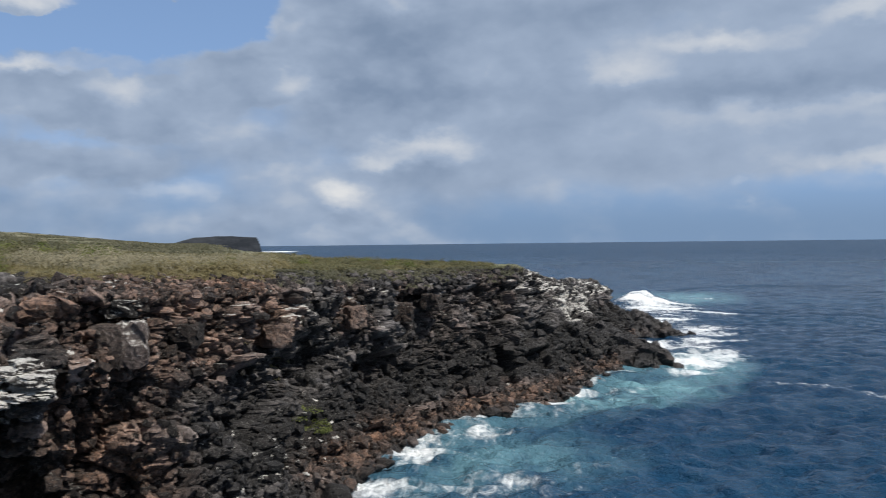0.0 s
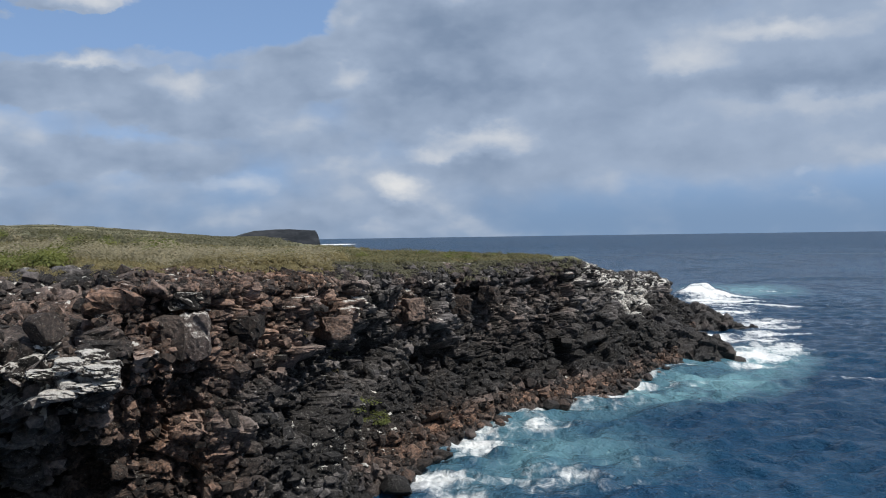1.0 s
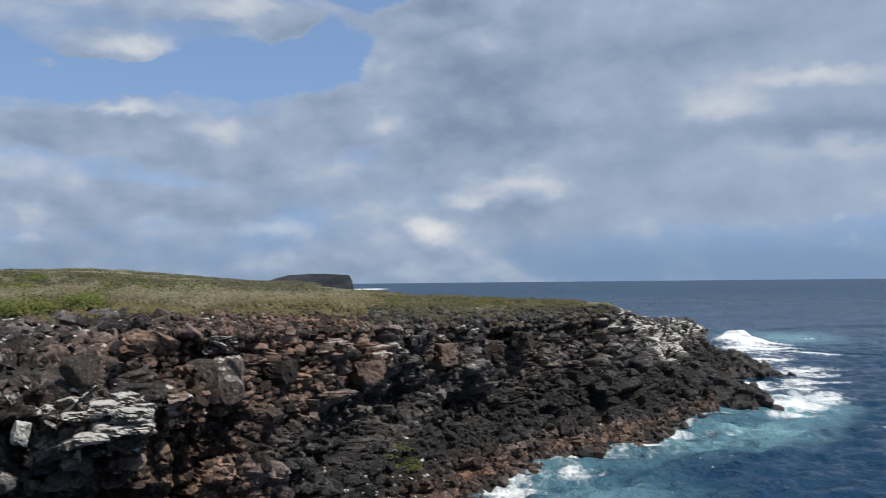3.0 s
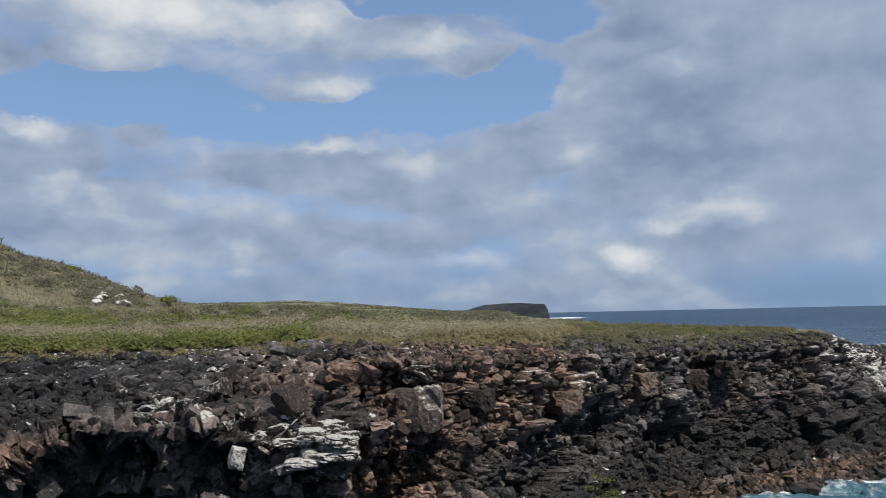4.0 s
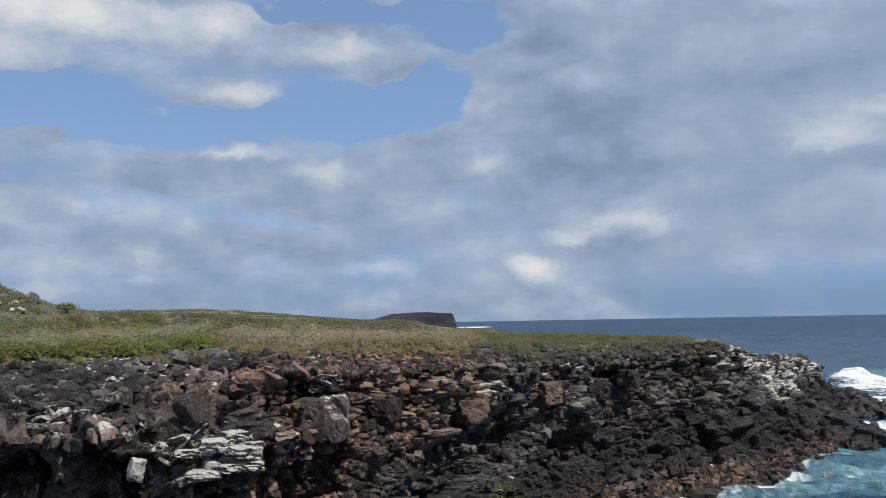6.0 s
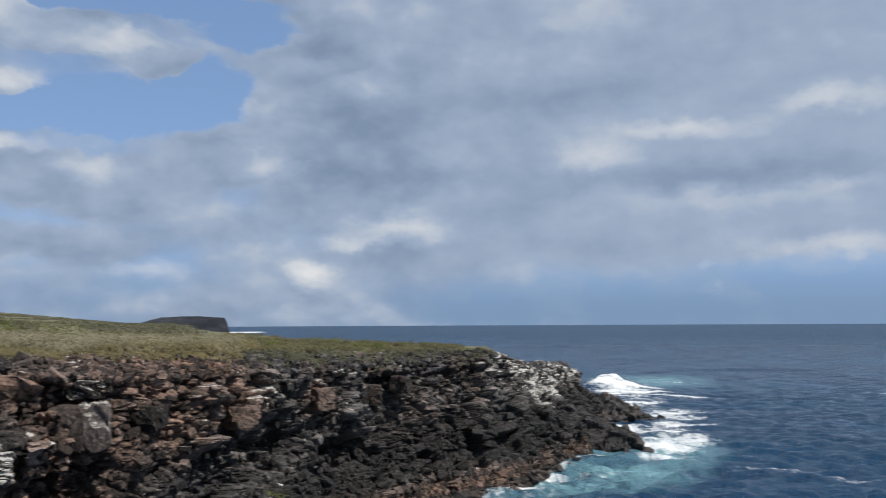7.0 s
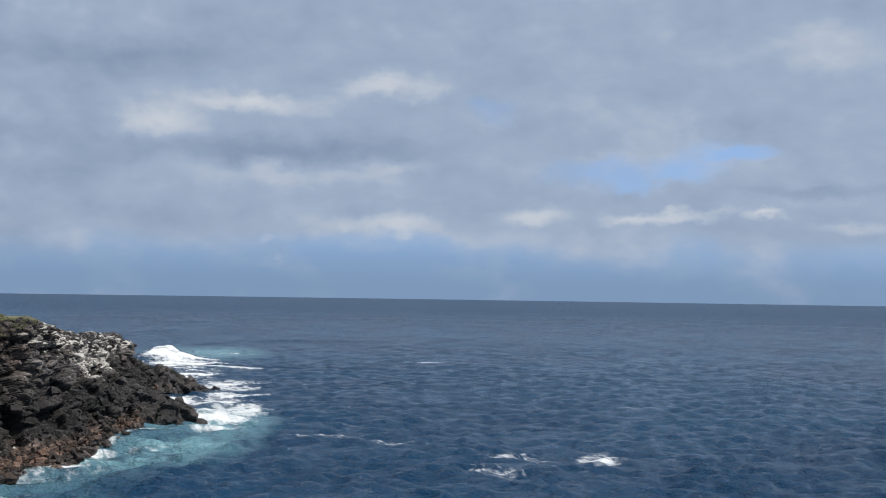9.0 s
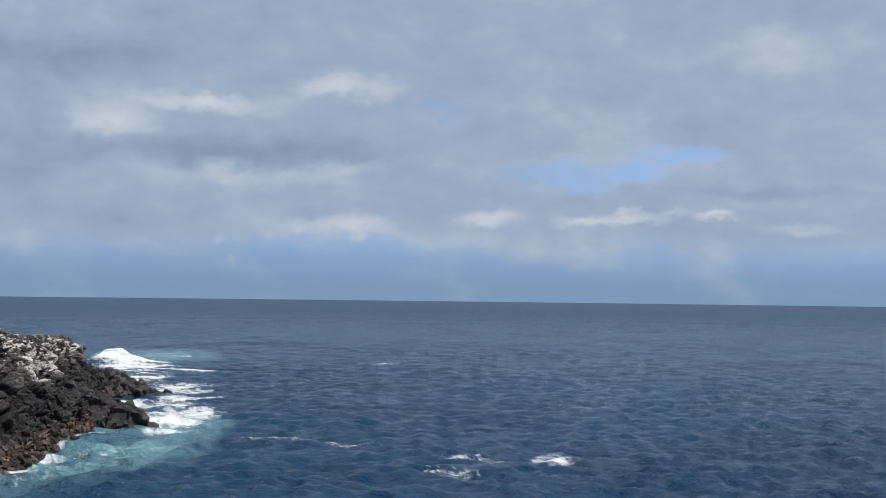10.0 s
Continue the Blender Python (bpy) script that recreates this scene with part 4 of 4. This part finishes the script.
def stone_field():
    """The many small stones on the cliff's ledges and toe, joined."""
    rng = np.random.RandomState(17)
    b, reach = bearing_of(CLIFF_P), reach_of(CLIFF_P)
    ok = (CLIFF_P[:, 2] > 0.2) & (b > -36) & (CLIFF_N[:, 2] > -0.12)
    edge = np.interp(b, BEARINGS, EDGE_REACH)
    ok &= (reach < edge - 2.5) | (b > 2.5)
    ok &= ~((b > 0) & (CLIFF_P[:, 2] > 2.5) & (CLIFF_P[:, 2] < 10) & (rng.rand(len(b)) < 0.75))
    flat_ = CLIFF_N[:, 2] > 0.35
    idx = np.concatenate([pick_spots(rng, 5000, ok & flat_), pick_spots(rng, 5200, ok & ~flat_), pick_spots(rng, 3200, ok & (CLIFF_P[:, 2] < 6) & (b > -9))])
    at, zone = CLIFF_P[idx], CLIFF_ZONE[idx].copy()
    size = np.exp(rng.normal(-0.98, 0.48, len(idx))) * (0.75 + reach[idx] / 300)
    size = np.where(b[idx] < -15, size * np.exp(rng.normal(0.1, 0.35, len(idx))), size)
    size = np.minimum(size, np.where(b[idx] < -15, 1.25, np.where(at[:, 2] > 9, 0.85, 1.4)))
    rot = turns(rng, len(idx), 0.36)
    kind_ = rng.randint(0, len(HULLS), len(idx))
    # stones take the same lava black and painted foot shade
    zone[:, 3] = rng.uniform(0.05, 1.0, len(idx)) ** 1.5 * (1 - 0.85 * black_lava_and_shade(at) * np.clip((at[:, 2] - 1.8) / 1.5, 0, 1))
    pale = rng.rand(len(idx)) < 0.012 + 0.26 * near_spot(at, -5.8, 110, 4.2, 8, 3.0) + 0.12 * near_spot(at, -3.6, 122, 4.5, 8, 3.0)
    pale &= at[:, 2] < 12
    zone[:, 1] = np.where(pale, rng.uniform(0.42, 0.66, len(idx)), zone[:, 1] * 0.62)
    size = np.where(pale, size * 0.8, size)
    V, F, Z, base = [], [], [], 0
    for k, (hv, hf) in enumerate(HULLS):
        m = np.flatnonzero(kind_ == k)
        v = np.einsum("nij,kj->nki", rot[m], hv) * size[m][:, None, None] + at[m][:, None, :] + CLIFF_N[idx[m]][:, None, :] * size[m][:, None, None] * 0.04
        V.append(v.reshape(-1, 3))
        F.append((hf[None] + (np.arange(len(m)) * len(hv))[:, None, None] + base).reshape(-1, 3))
        Z.append(np.repeat(zone[m], len(hv), 0))
        base += len(m) * len(hv)
    ob = mesh_object("loose_stones", np.concatenate(V), np.concatenate(F), ROCK)
    paint(ob, "zone", np.concatenate(Z))
    return tagged(ob, "jumble of loose dark lava stones on the cliff ledges", "stones", kind="stuff")


stone_field()


def boulder_mesh(name, seed, detail=3, planes=13, squash=(1, 0.9, 0.75)):
    """An angular weathered block, about a metre across."""
    rng = np.random.RandomState(seed)
    bm = bmesh.new()
    bmesh.ops.create_icosphere(bm, subdivisions=detail, radius=1.0)
    u = np.array([v.co[:] for v in bm.verts])
    n = rng.normal(0, 1, (planes, 3))
    n /= np.linalg.norm(n, axis=1, keepdims=True)
    d = rng.uniform(0.34, 0.52, planes)
    dot = u @ n.T
    r = np.min(np.where(dot > 0.05, d / np.maximum(dot, 0.05), 9), axis=1)
    r = np.minimum(r, 0.62)
    p = u * r[:, None]
    p = p * (1 + 0.10 * (fbm(p * 5 + seed, 3, seed) - 0.5)[:, None]) * squash
    for v, c in zip(bm.verts, p):
        v.co = c
    me = bpy.data.meshes.new(name)
    bm.to_mesh(me)
    bm.free()
    me.materials.append(STONE)
    return me


BOULDERS = [boulder_mesh("boulder", 400 + k) for k in range(8)]


def boulder(name, label, at, size, zone, mesh, turn=(0, 0, 0), group="", stretch=(1, 1, 1)):
    ob = new(name, mesh)
    ob.matrix_world = pose(*at, *turn) @ Matrix.Diagonal((size * stretch[0], size * stretch[1], size * stretch[2], 1))
    ob.color = (*zone, 1.0)
    return tagged(ob, label, "boulder", group)


def block_mesh(name, seed, cuts=7):
    """A big squared block, a metre across, with chipped edges and cracked faces."""
    bm = bmesh.new()
    bmesh.ops.create_cube(bm, size=1.0)
    bmesh.ops.subdivide_edges(bm, edges=bm.edges, cuts=cuts, use_grid_fill=True)
    p = np.array([v.co[:] for v in bm.verts])
    soft = p / (np.linalg.norm(p, axis=1, keepdims=True) + 1e-9) * 0.62
    corner = np.clip((np.linalg.norm(p, axis=1) - 0.56) / 0.3, 0, 1)[:, None]
    q = p * (1 - corner * 0.5) + soft * corner * 0.5
    h, t, j = blocks(q * 2.6 + seed, seed)
    q = q * (1 + (0.20 * (h - 0.5) + 0.34 * (fbm(q * 2 + seed, 3, seed) - 0.5))[:, None])
    for v, c in zip(bm.verts, q):
        v.co = c
    me = bpy.data.meshes.new(name)
    bm.to_mesh(me)
    bm.free()
    me.materials.append(STONE)
    return me


def great_blocks():
    """The large single blocks that catch the eye on the near cliff."""
    def spot(b, reach, z):
        x, y = plan(b, reach)
        return float(x), float(y), z
    boulder("split_block", "large squared rock block stained white on top", spot(-12.5, 96.0, 13.5), 1.0, (0.25, 0.52, 0), block_mesh("split_block", 501), (4, -3, 12), "great blocks on the cliff", (1.8, 2.4, 2.8))
    boulder("split_block", "large brown squared rock block split from its neighbour", spot(-13.55, 96.0, 13.3), 1.0, (0.35, 0.2, 0), block_mesh("split_block", 502), (-3, 3, 8), "great blocks on the cliff", (2.2, 2.4, 2.8))
    boulder("cap_block", "grey block wedged near the cliff top", spot(-12.95, 96.6, 15.85), 1.0, (0.25, 0.46, 0), block_mesh("cap_block", 503), (3, 6, -8), "great blocks on the cliff", (2.3, 2.2, 1.1))
    boulder("round_boulder", "rounded dark brown boulder resting on the bench", spot(-18.2, 89.5, 14.6), 2.0, (0.3, 0.0, 0), boulder_mesh("round_boulder", 504, 4, 11), (0, 10, 30), "great blocks on the cliff", (1.0, 1.0, 1.1))
    boulder("white_rock", "guano-white rock hanging under the lip", spot(-20.3, 85.2, 11.6), 1.0, (0.0, 0.95, 0), block_mesh("white_rock", 505), (8, 12, 40), "great blocks on the cliff", (0.8, 0.8, 1.25))
    boulder("foot_boulder", "big pale brown boulder at the cliff foot", spot(-19.7, 81.5, 2.9), 4.4, (0.35, 0.25, 0), boulder_mesh("foot_boulder", 520, 4, 20), (0, 5, 60), "great blocks on the cliff", (1.1, 1.0, 1.0))
    for b, reach, z, w, h, s in ((-1.8, 151, 12.2, 2.6, 2.0, 506), (-3.7, 136, 12.6, 2.2, 2.2, 507), (-0.5, 158, 13, 2.4, 1.8, 508), (-6.9, 114, 12.4, 2.6, 1.8, 509), (-16.3, 84.6, 12.4, 1.8, 0.6, 510),
                                (-17.2, 85.2, 12.8, 1.6, 0.55, 511), (-22.6, 88.5, 13.6, 1.7, 0.7, 512), (-10.4, 101, 13.6, 2.2, 1.6, 513), (-16.0, 84.8, 11.6, 1.7, 0.55, 514), (-16.8, 84.2, 11.5, 1.9, 0.5, 515),
                                (-17.7, 84.4, 11.2, 2.0, 0.5, 516), (-16.5, 86.4, 13.2, 1.4, 0.5, 517), (-15.9, 86.2, 12.5, 1.3, 0.6, 518), (-18.4, 85.4, 12.3, 1.5, 0.5, 519)):
        boulder("face_block", "brown weathered block set in the cliff" if b > -15 else "flat rock slab crusted with white guano", spot(b, reach, z), 1.0, (0.55 if b > -15 else 0.1, 0.1 if b > -15 else 0.62, 0), block_mesh("face_block", s),
                (s % 7 - 3, s % 5 * 2 - 4, s * 37 % 360), "great blocks on the cliff", (w, w * 0.9, h))


great_blocks()


def shore_boulders():
    rng = np.random.RandomState(23)
    for k in range(46):
        b = rng.uniform(-4.5, 7.0)
        reach = np.interp(b, BEARINGS, [f[1] for f in FOOT]) + rng.uniform(-4.5, 2.0)
        x, y = plan(b, reach)
        size = float(np.exp(rng.normal(0.0, 0.38)))
        rusty = rng.uniform(0.1, 0.9)
        boulder("shore_boulder", "rust-brown wet boulder at the waterline" if rusty > 0.45 else "wet black boulder at the waterline", (x, y, 0.05 * size), size, (rusty, 0.0, 0.6),
                BOULDERS[k % 8], (rng.uniform(-20, 20), rng.uniform(-20, 20), rng.uniform(0, 360)), "boulders along the waterline", (1.2, 1, 0.9))


shore_boulders()

# ================= plants =================


def scatter(rng, n, b0, b1, inland0, inland1, power=1.0):
    """Plan places on the land: bearings between b0 and b1, so many metres in from the plants' edge."""
    b = rng.uniform(b0, b1, n)
    r = np.interp(b, BEARINGS, EDGE_REACH) + inland0 + (inland1 - inland0) * rng.rand(n) ** power
    keep = r < np.interp(b, BACK_B, BACK_R) - 1
    b, r = b[keep], r[keep]
    x, y = plan(b, r)
    return np.stack([x, y, land_height(b, r)], 1)


def blades(name, label, mat, at, per, height, width, spread, lean, seed, category="grass"):
    """Tufts of thin upright blades or twigs at the places given, joined."""
    rng = np.random.RandomState(seed)
    n = len(at) * per
    c = np.repeat(at, per, 0)
    a = rng.uniform(0, 6.283, n)
    c[:, :2] += rng.normal(0, spread, (n, 2))
    h = height * np.repeat(rng.uniform(0.6, 1.25, len(at)), per) * rng.uniform(0.5, 1.1, n)
    w = width * rng.uniform(0.6, 1.4, n)
    side = np.stack([np.cos(a), np.sin(a), 0 * a], 1) * w[:, None] / 2
    top = np.stack([rng.normal(0, lean, n) * h, rng.normal(0, lean, n) * h, h], 1)
    v = np.stack([c - side, c + side, c + top], 1).reshape(-1, 3)
    ob = mesh_object(name, v, np.arange(3 * n).reshape(-1, 3), mat)
    return tagged(ob, label, category, kind="stuff")


def leaf_cloud(rng, n, radius, height, leaf, hollow=0.55, narrow=0.55):
    """Leaf quads, n of them, over an uneven mound: vertices about its foot."""
    u = rng.normal(0, 1, (n, 3))
    u[:, 2] = np.abs(u[:, 2])
    u /= np.linalg.norm(u, axis=1, keepdims=True)
    lump = 0.70 + 0.6 * vnoise(u * 2.2 + rng.uniform(0, 90), 7)
    c = u * (rng.uniform(hollow, 1.0, n) * lump)[:, None] * (radius, radius, height)
    out = u + (0.0, 0.0, 0.35) + rng.normal(0, 0.32, (n, 3))
    out /= np.linalg.norm(out, axis=1, keepdims=True)
    a = np.cross(out, rng.normal(0, 1, (n, 3)))
    a /= np.linalg.norm(a, axis=1, keepdims=True)
    b = np.cross(out, a)
    s = (leaf * rng.uniform(0.6, 1.3, n))[:, None]
    return np.stack([c - a * s, c - b * s * narrow, c + a * s, c + b * s * narrow], 1)


def mounds(name, label, mat, at, radius, height, leaf, per, seed, category="shrubs", narrow=0.55):
    """A thicket of leafy mounds, joined."""
    rng = np.random.RandomState(seed)
    out = []
    for p in at:
        k = rng.uniform(0.6, 1.35)
        out.append(leaf_cloud(rng, per, radius * k, height * k * rng.uniform(0.8, 1.2), leaf, 0.45, narrow) + p)
    v = np.concatenate(out).reshape(-1, 3)
    ob = mesh_object(name, v, np.arange(len(v)).reshape(-1, 4), mat)
    return tagged(ob, label, category, kind="stuff")


def plants():
    rng = np.random.RandomState(41)
    blades("dry_grass", "pale dry straw grass covering the plateau", STRAW, scatter(rng, 15000, -36, 2.0, 0.0, 150, 1.6), 6, 0.42, 0.085, 0.3, 0.5, 1)
    mounds("brush_twigs", "fluffy grey leafless thorn brush above the cliff edge", TWIGS, scatter(rng, 250, -34, -13, 8, 75, 1.2), 2.1, 1.25, 0.16, 500, 2, "brush", 0.3)
    mounds("low_brush", "low pale thorn brush along the headland", TWIGS, scatter(rng, 190, -14, -7, 4, 60, 1.2), 1.7, 0.8, 0.2, 210, 12, "brush", 0.24)
    mounds("edge_grass", "yellow grass clumps growing at the cliff edge", STRAW, scatter(rng, 150, -12.5, -6.5, 0.0, 10), 1.0, 0.9, 0.22, 130, 3, "grass", 0.18)
    mounds("green_thicket", "low green leafy creeper thicket beside the rocks", GREEN, scatter(rng, 460, -36, -17.5, 1, 20, 1.2), 1.4, 1.0, 0.135, 230, 4)
    mounds("thicket_straw", "dead tan stalks among the green creeper", STRAW, scatter(rng, 170, -36, -16.5, 0, 18), 1.2, 0.75, 0.16, 90, 11, "brush", 0.2)
    mounds("olive_scrub", "olive low scrub scattered over the grassland", OLIVE, scatter(rng, 420, -36, 1.8, 4, 150, 1.2), 1.6, 0.55, 0.13, 120, 5)
    mounds("edge_scrub", "brownish green mat of scrub on the headland", OLIVE, scatter(rng, 420, -7.5, 1.9, 0, 40), 1.3, 0.32, 0.13, 110, 6)
    b, reach = bearing_of(CLIFF_P), reach_of(CLIFF_P)
    edge = np.interp(b, BEARINGS, EDGE_REACH)
    brow = (b > -7) & (b < 3.5) & (reach > edge - 7) & (reach < edge + 1) & (CLIFF_N[:, 2] > 0.1) & (CLIFF_P[:, 2] > 14.2)
    mounds("brow_scrub", "brown olive scrub creeping over the cliff brow", HILL, CLIFF_P[pick_spots(rng, 260, brow)], 0.9, 0.4, 0.13, 80, 15)
    left_brow = (b > -30) & (b < -7) & (reach > edge - 4) & (reach < edge + 1) & (CLIFF_N[:, 2] > 0.3)
    mounds("brow_grass", "straw tufts between the rocks of the cliff brow", STRAW, CLIFF_P[pick_spots(rng, 220, left_brow)], 0.6, 0.45, 0.15, 60, 16, "grass", 0.2)
    shelf = (near_spot(CLIFF_P, -4.6, 118, 5.0, 4.5, 1.6) > 0.35) & (CLIFF_N[:, 2] > 0.3)
    mounds("shelf_plants", "yellow green succulent cushions among boulders at the cliff foot", GREEN, CLIFF_P[pick_spots(rng, 26, shelf)], 0.7, 0.4, 0.1, 90, 17, "plants")
    mounds("green_meadow", "bright green low plants at the foot of the hill", GREEN, scatter(rng, 420, -34, -20.5, 80, 165), 3.0, 0.8, 0.24, 110, 7)
    mounds("far_scrub", "grey green scrub dotting the far slopes", HILL, scatter(rng, 900, -34, -11.5, 140, 700, 1.2), 2.4, 1.0, 0.36, 40, 8)
    mounds("coast_scrub", "dark low scrub on the coast towards the far headland", HILL, scatter(rng, 600, -12, -9.2, 150, 2600), 7.0, 0.5, 0.6, 40, 14)
    mounds("ridge_scrub", "dull grey green scrub covering the distant ridge", HILL, scatter(rng, 2600, -30, -11.0, 650, 2600), 9.0, 0.8, 0.9, 26, 13)
    mounds("hill_scrub", "dry grey green bushes covering the hillside", HILL, scatter(rng, 1300, -36, -24, 190, 340), 2.0, 1.1, 0.28, 48, 9)
    blades("hill_grass", "tan dead brush between the hillside bushes", TWIGS, scatter(rng, 5000, -36, -22, 150, 340), 10, 0.9, 0.14, 0.8, 0.6, 10, "brush")


plants()


def part(name, verts, faces, mat, parent, label=""):
    ob = mesh_object(name, verts, faces, mat)
    ob.parent = parent
    return tagged(ob, label)


def limb(points, radii, sides=6):
    """A tapered round limb through the points, as arrays."""
    a = np.linspace(0, 2 * np.pi, sides, endpoint=False)
    ring = np.stack([np.cos(a), np.sin(a), 0 * a], 1)
    v = np.concatenate([ring * r + p for p, r in zip(points, radii)])
    f = []
    for k in range(len(points) - 1):
        for i in range(sides):
            j = (i + 1) % sides
            f.append((k * sides + i, k * sides + j, (k + 1) * sides + j, (k + 1) * sides + i))
    return v, np.array(f)


def shrub(name, label, radius, height, lift, leaves, leaf, seed, mat=None, category="shrub"):
    """A woody plant: short forked trunk and an uneven crown of separate leaves."""
    rng = np.random.RandomState(seed)
    thing = tagged(new(name), label, category, "shrubs on the plateau" if category == "shrub" else "")
    V, F, base = [], [], 0
    for k in range(5):
        a = rng.uniform(0, 6.28)
        end = np.array([math.cos(a) * radius * 0.6, math.sin(a) * radius * 0.6, lift + height * rng.uniform(0.4, 0.7)])
        v, f = limb([np.array([0, 0, -0.25]), end * (0.25, 0.25, 0.45), end], [0.11 * radius / 1.5, 0.075 * radius / 1.5, 0.02])
        V.append(v), F.append(f + base)
        base += len(v)
    part("trunk", np.concatenate(V), np.concatenate(F), WOOD, thing, "grey forked woody stems")
    v = leaf_cloud(rng, leaves, radius, height, leaf, 0.35).reshape(-1, 3) + (0, 0, lift)
    part("crown", v, np.arange(len(v)).reshape(-1, 4), mat or OLIVE, thing)
    return thing


def shrubs():
    rng = np.random.RandomState(52)
    kinds = [shrub("shrub", "rounded olive green shrub in dry grass", 1.7, 1.3, 0.25, 420, 0.15, 60, OLIVE),
             shrub("shrub", "dense green bush in dry grass", 2.2, 1.4, 0.2, 520, 0.16, 61, GREEN),
             shrub("shrub", "grey half-bare bush in dry grass", 1.3, 1.2, 0.3, 260, 0.12, 62, TWIGS)]
    spots = scatter(rng, 60, -33, -13, 25, 260, 1.3)
    for k, p in enumerate(spots):
        s = rng.uniform(0.7, 1.4)
        m = pose(p[0], p[1], p[2], 0, 0, rng.uniform(0, 360)) @ Matrix.Scale(s, 4)
        one = kinds[k % 3]
        if k < 3:
            one.matrix_basis = m
        else:
            c = copy_thing(one, m)
            c.scale = (s, s, s)
    for p in scatter(rng, 26, -11, 1.5, 4, 40):
        s = rng.uniform(0.35, 0.62)
        c = copy_thing(kinds[rng.randint(0, 2)], pose(p[0], p[1], p[2] - 0.05, 0, 0, rng.uniform(0, 360)))
        c.scale = (s, s, s)


shrubs()


def place(b, reach):
    x, y = plan(np.array([b]), np.array([reach]))
    return float(x[0]), float(y[0]), float(land_height(np.array([b]), np.array([reach]))[0])


tree = shrub("tree", "low spreading dark green tree at the hill foot", 2.6, 1.5, 1.4, 700, 0.24, 70, GREEN, "tree")
tree.matrix_basis = pose(*place(-22.9, 322))


def stake(b, reach, h):
    thing = tagged(new("wooden_stake"), "thin weathered pale wooden stake in the grass", "stake", "stakes on the plateau")
    v, f = limb([np.array([0, 0, -0.3]), np.array([0.02, 0, h * 0.5]), np.array([0.05, 0.02, h])], [0.07, 0.065, 0.055])
    part("post", v, f, WOOD, thing)
    part("cap", *limb([np.array([0.05, 0.02, h]), np.array([0.05, 0.02, h + 0.05])], [0.06, 0.01]), WOOD, thing)
    thing.matrix_basis = pose(*place(b, reach), 0, 0, b * 13)


for b_, r_, h_ in ((-24.0, 190, 1.5), (-18.9, 200, 1.6), (-14.0, 210, 1.5), (-12.6, 260, 1.6)):
    stake(b_, r_, h_)


def outcrop():
    rng = np.random.RandomState(81)
    for k in range(14):
        x, y, z = place(-25.0 + rng.normal(0, 0.42), 312 + rng.normal(0, 6))
        s = rng.uniform(1.0, 2.5)
        boulder("pale_boulder", "pale grey boulder at the foot of the hill", (x, y, z + 0.2 * s), s, (0.1, rng.uniform(0.58, 0.82), 0.0), BOULDERS[k % 8], (0, 0, rng.uniform(0, 360)), "boulders below the hill")


outcrop()


def hill_rocks():
    """Grey stones showing through the scrub of the hillside, joined."""
    rng = np.random.RandomState(85)
    at = scatter(rng, 420, -36, -23, 200, 345)
    V, F, base = [], [], 0
    for k, p in enumerate(at):
        v, f = HULLS[k % len(HULLS)]
        s = float(np.exp(rng.normal(-0.1, 0.45)))
        V.append(v @ turns(rng, 1, 0.5)[0].T * s * (1, 1, 1.3) + p + (0, 0, 0.25 * s))
        F.append(f + base)
        base += len(v)
    v = np.concatenate(V)
    ob = mesh_object("hill_stones", v, np.concatenate(F), ROCK)
    paint(ob, "zone", np.tile((0.0, 0.35, 0.0, 0.8), (len(v), 1)))
    return tagged(ob, "grey lava stones scattered over the dry hillside", "stones", kind="stuff")


hill_rocks()


def cliff_stones():
    """Single blocks of the nearest stretch of cliff."""
    rng = np.random.RandomState(91)
    meshes = []
    for k, (v, f) in enumerate(HULLS):
        me = bpy.data.meshes.new("stone")
        me.from_pydata(v.tolist(), [], f.tolist())
        me.materials.append(STONE)
        meshes.append(me)
    b = bearing_of(CLIFF_P)
    low, flat_ = (b > -31) & (b < -7) & (CLIFF_P[:, 2] > 8) & (CLIFF_P[:, 2] < 16.6), CLIFF_N[:, 2] > 0.2
    ledges = np.maximum(near_spot(CLIFF_P, -17.2, 86, 12.6, 4.2, 3.0), near_spot(CLIFF_P, -22.6, 91, 13.8, 4.0, 2.2)) > 0.3
    idx = np.concatenate([pick_spots(rng, 150, low & flat_), pick_spots(rng, 150, ledges & (CLIFF_N[:, 2] > -0.1))])
    for k, i in enumerate(idx):
        slab = k >= 150
        ob = new("stone", meshes[k % len(meshes)])
        s = float(np.exp(rng.normal(-0.12 if slab else -0.35, 0.35)))
        lean = 12 if slab else 16
        shape = (s * 1.3, s * 1.0, s * 0.62) if slab else (s * 1.15, s, s)
        ob.matrix_world = pose(*(CLIFF_P[i] + CLIFF_N[i] * s * 0.1), rng.normal(0, lean), rng.normal(0, lean), rng.uniform(0, 360)) @ Matrix.Diagonal((*shape, 1))
        z = CLIFF_ZONE[i]
        ob.color = (z[0], max(min(z[1], 0.55), rng.uniform(-0.35, 0.54) if slab else 0.0), z[2], 1.0)
        ob.parent = cliff


cliff_stones()
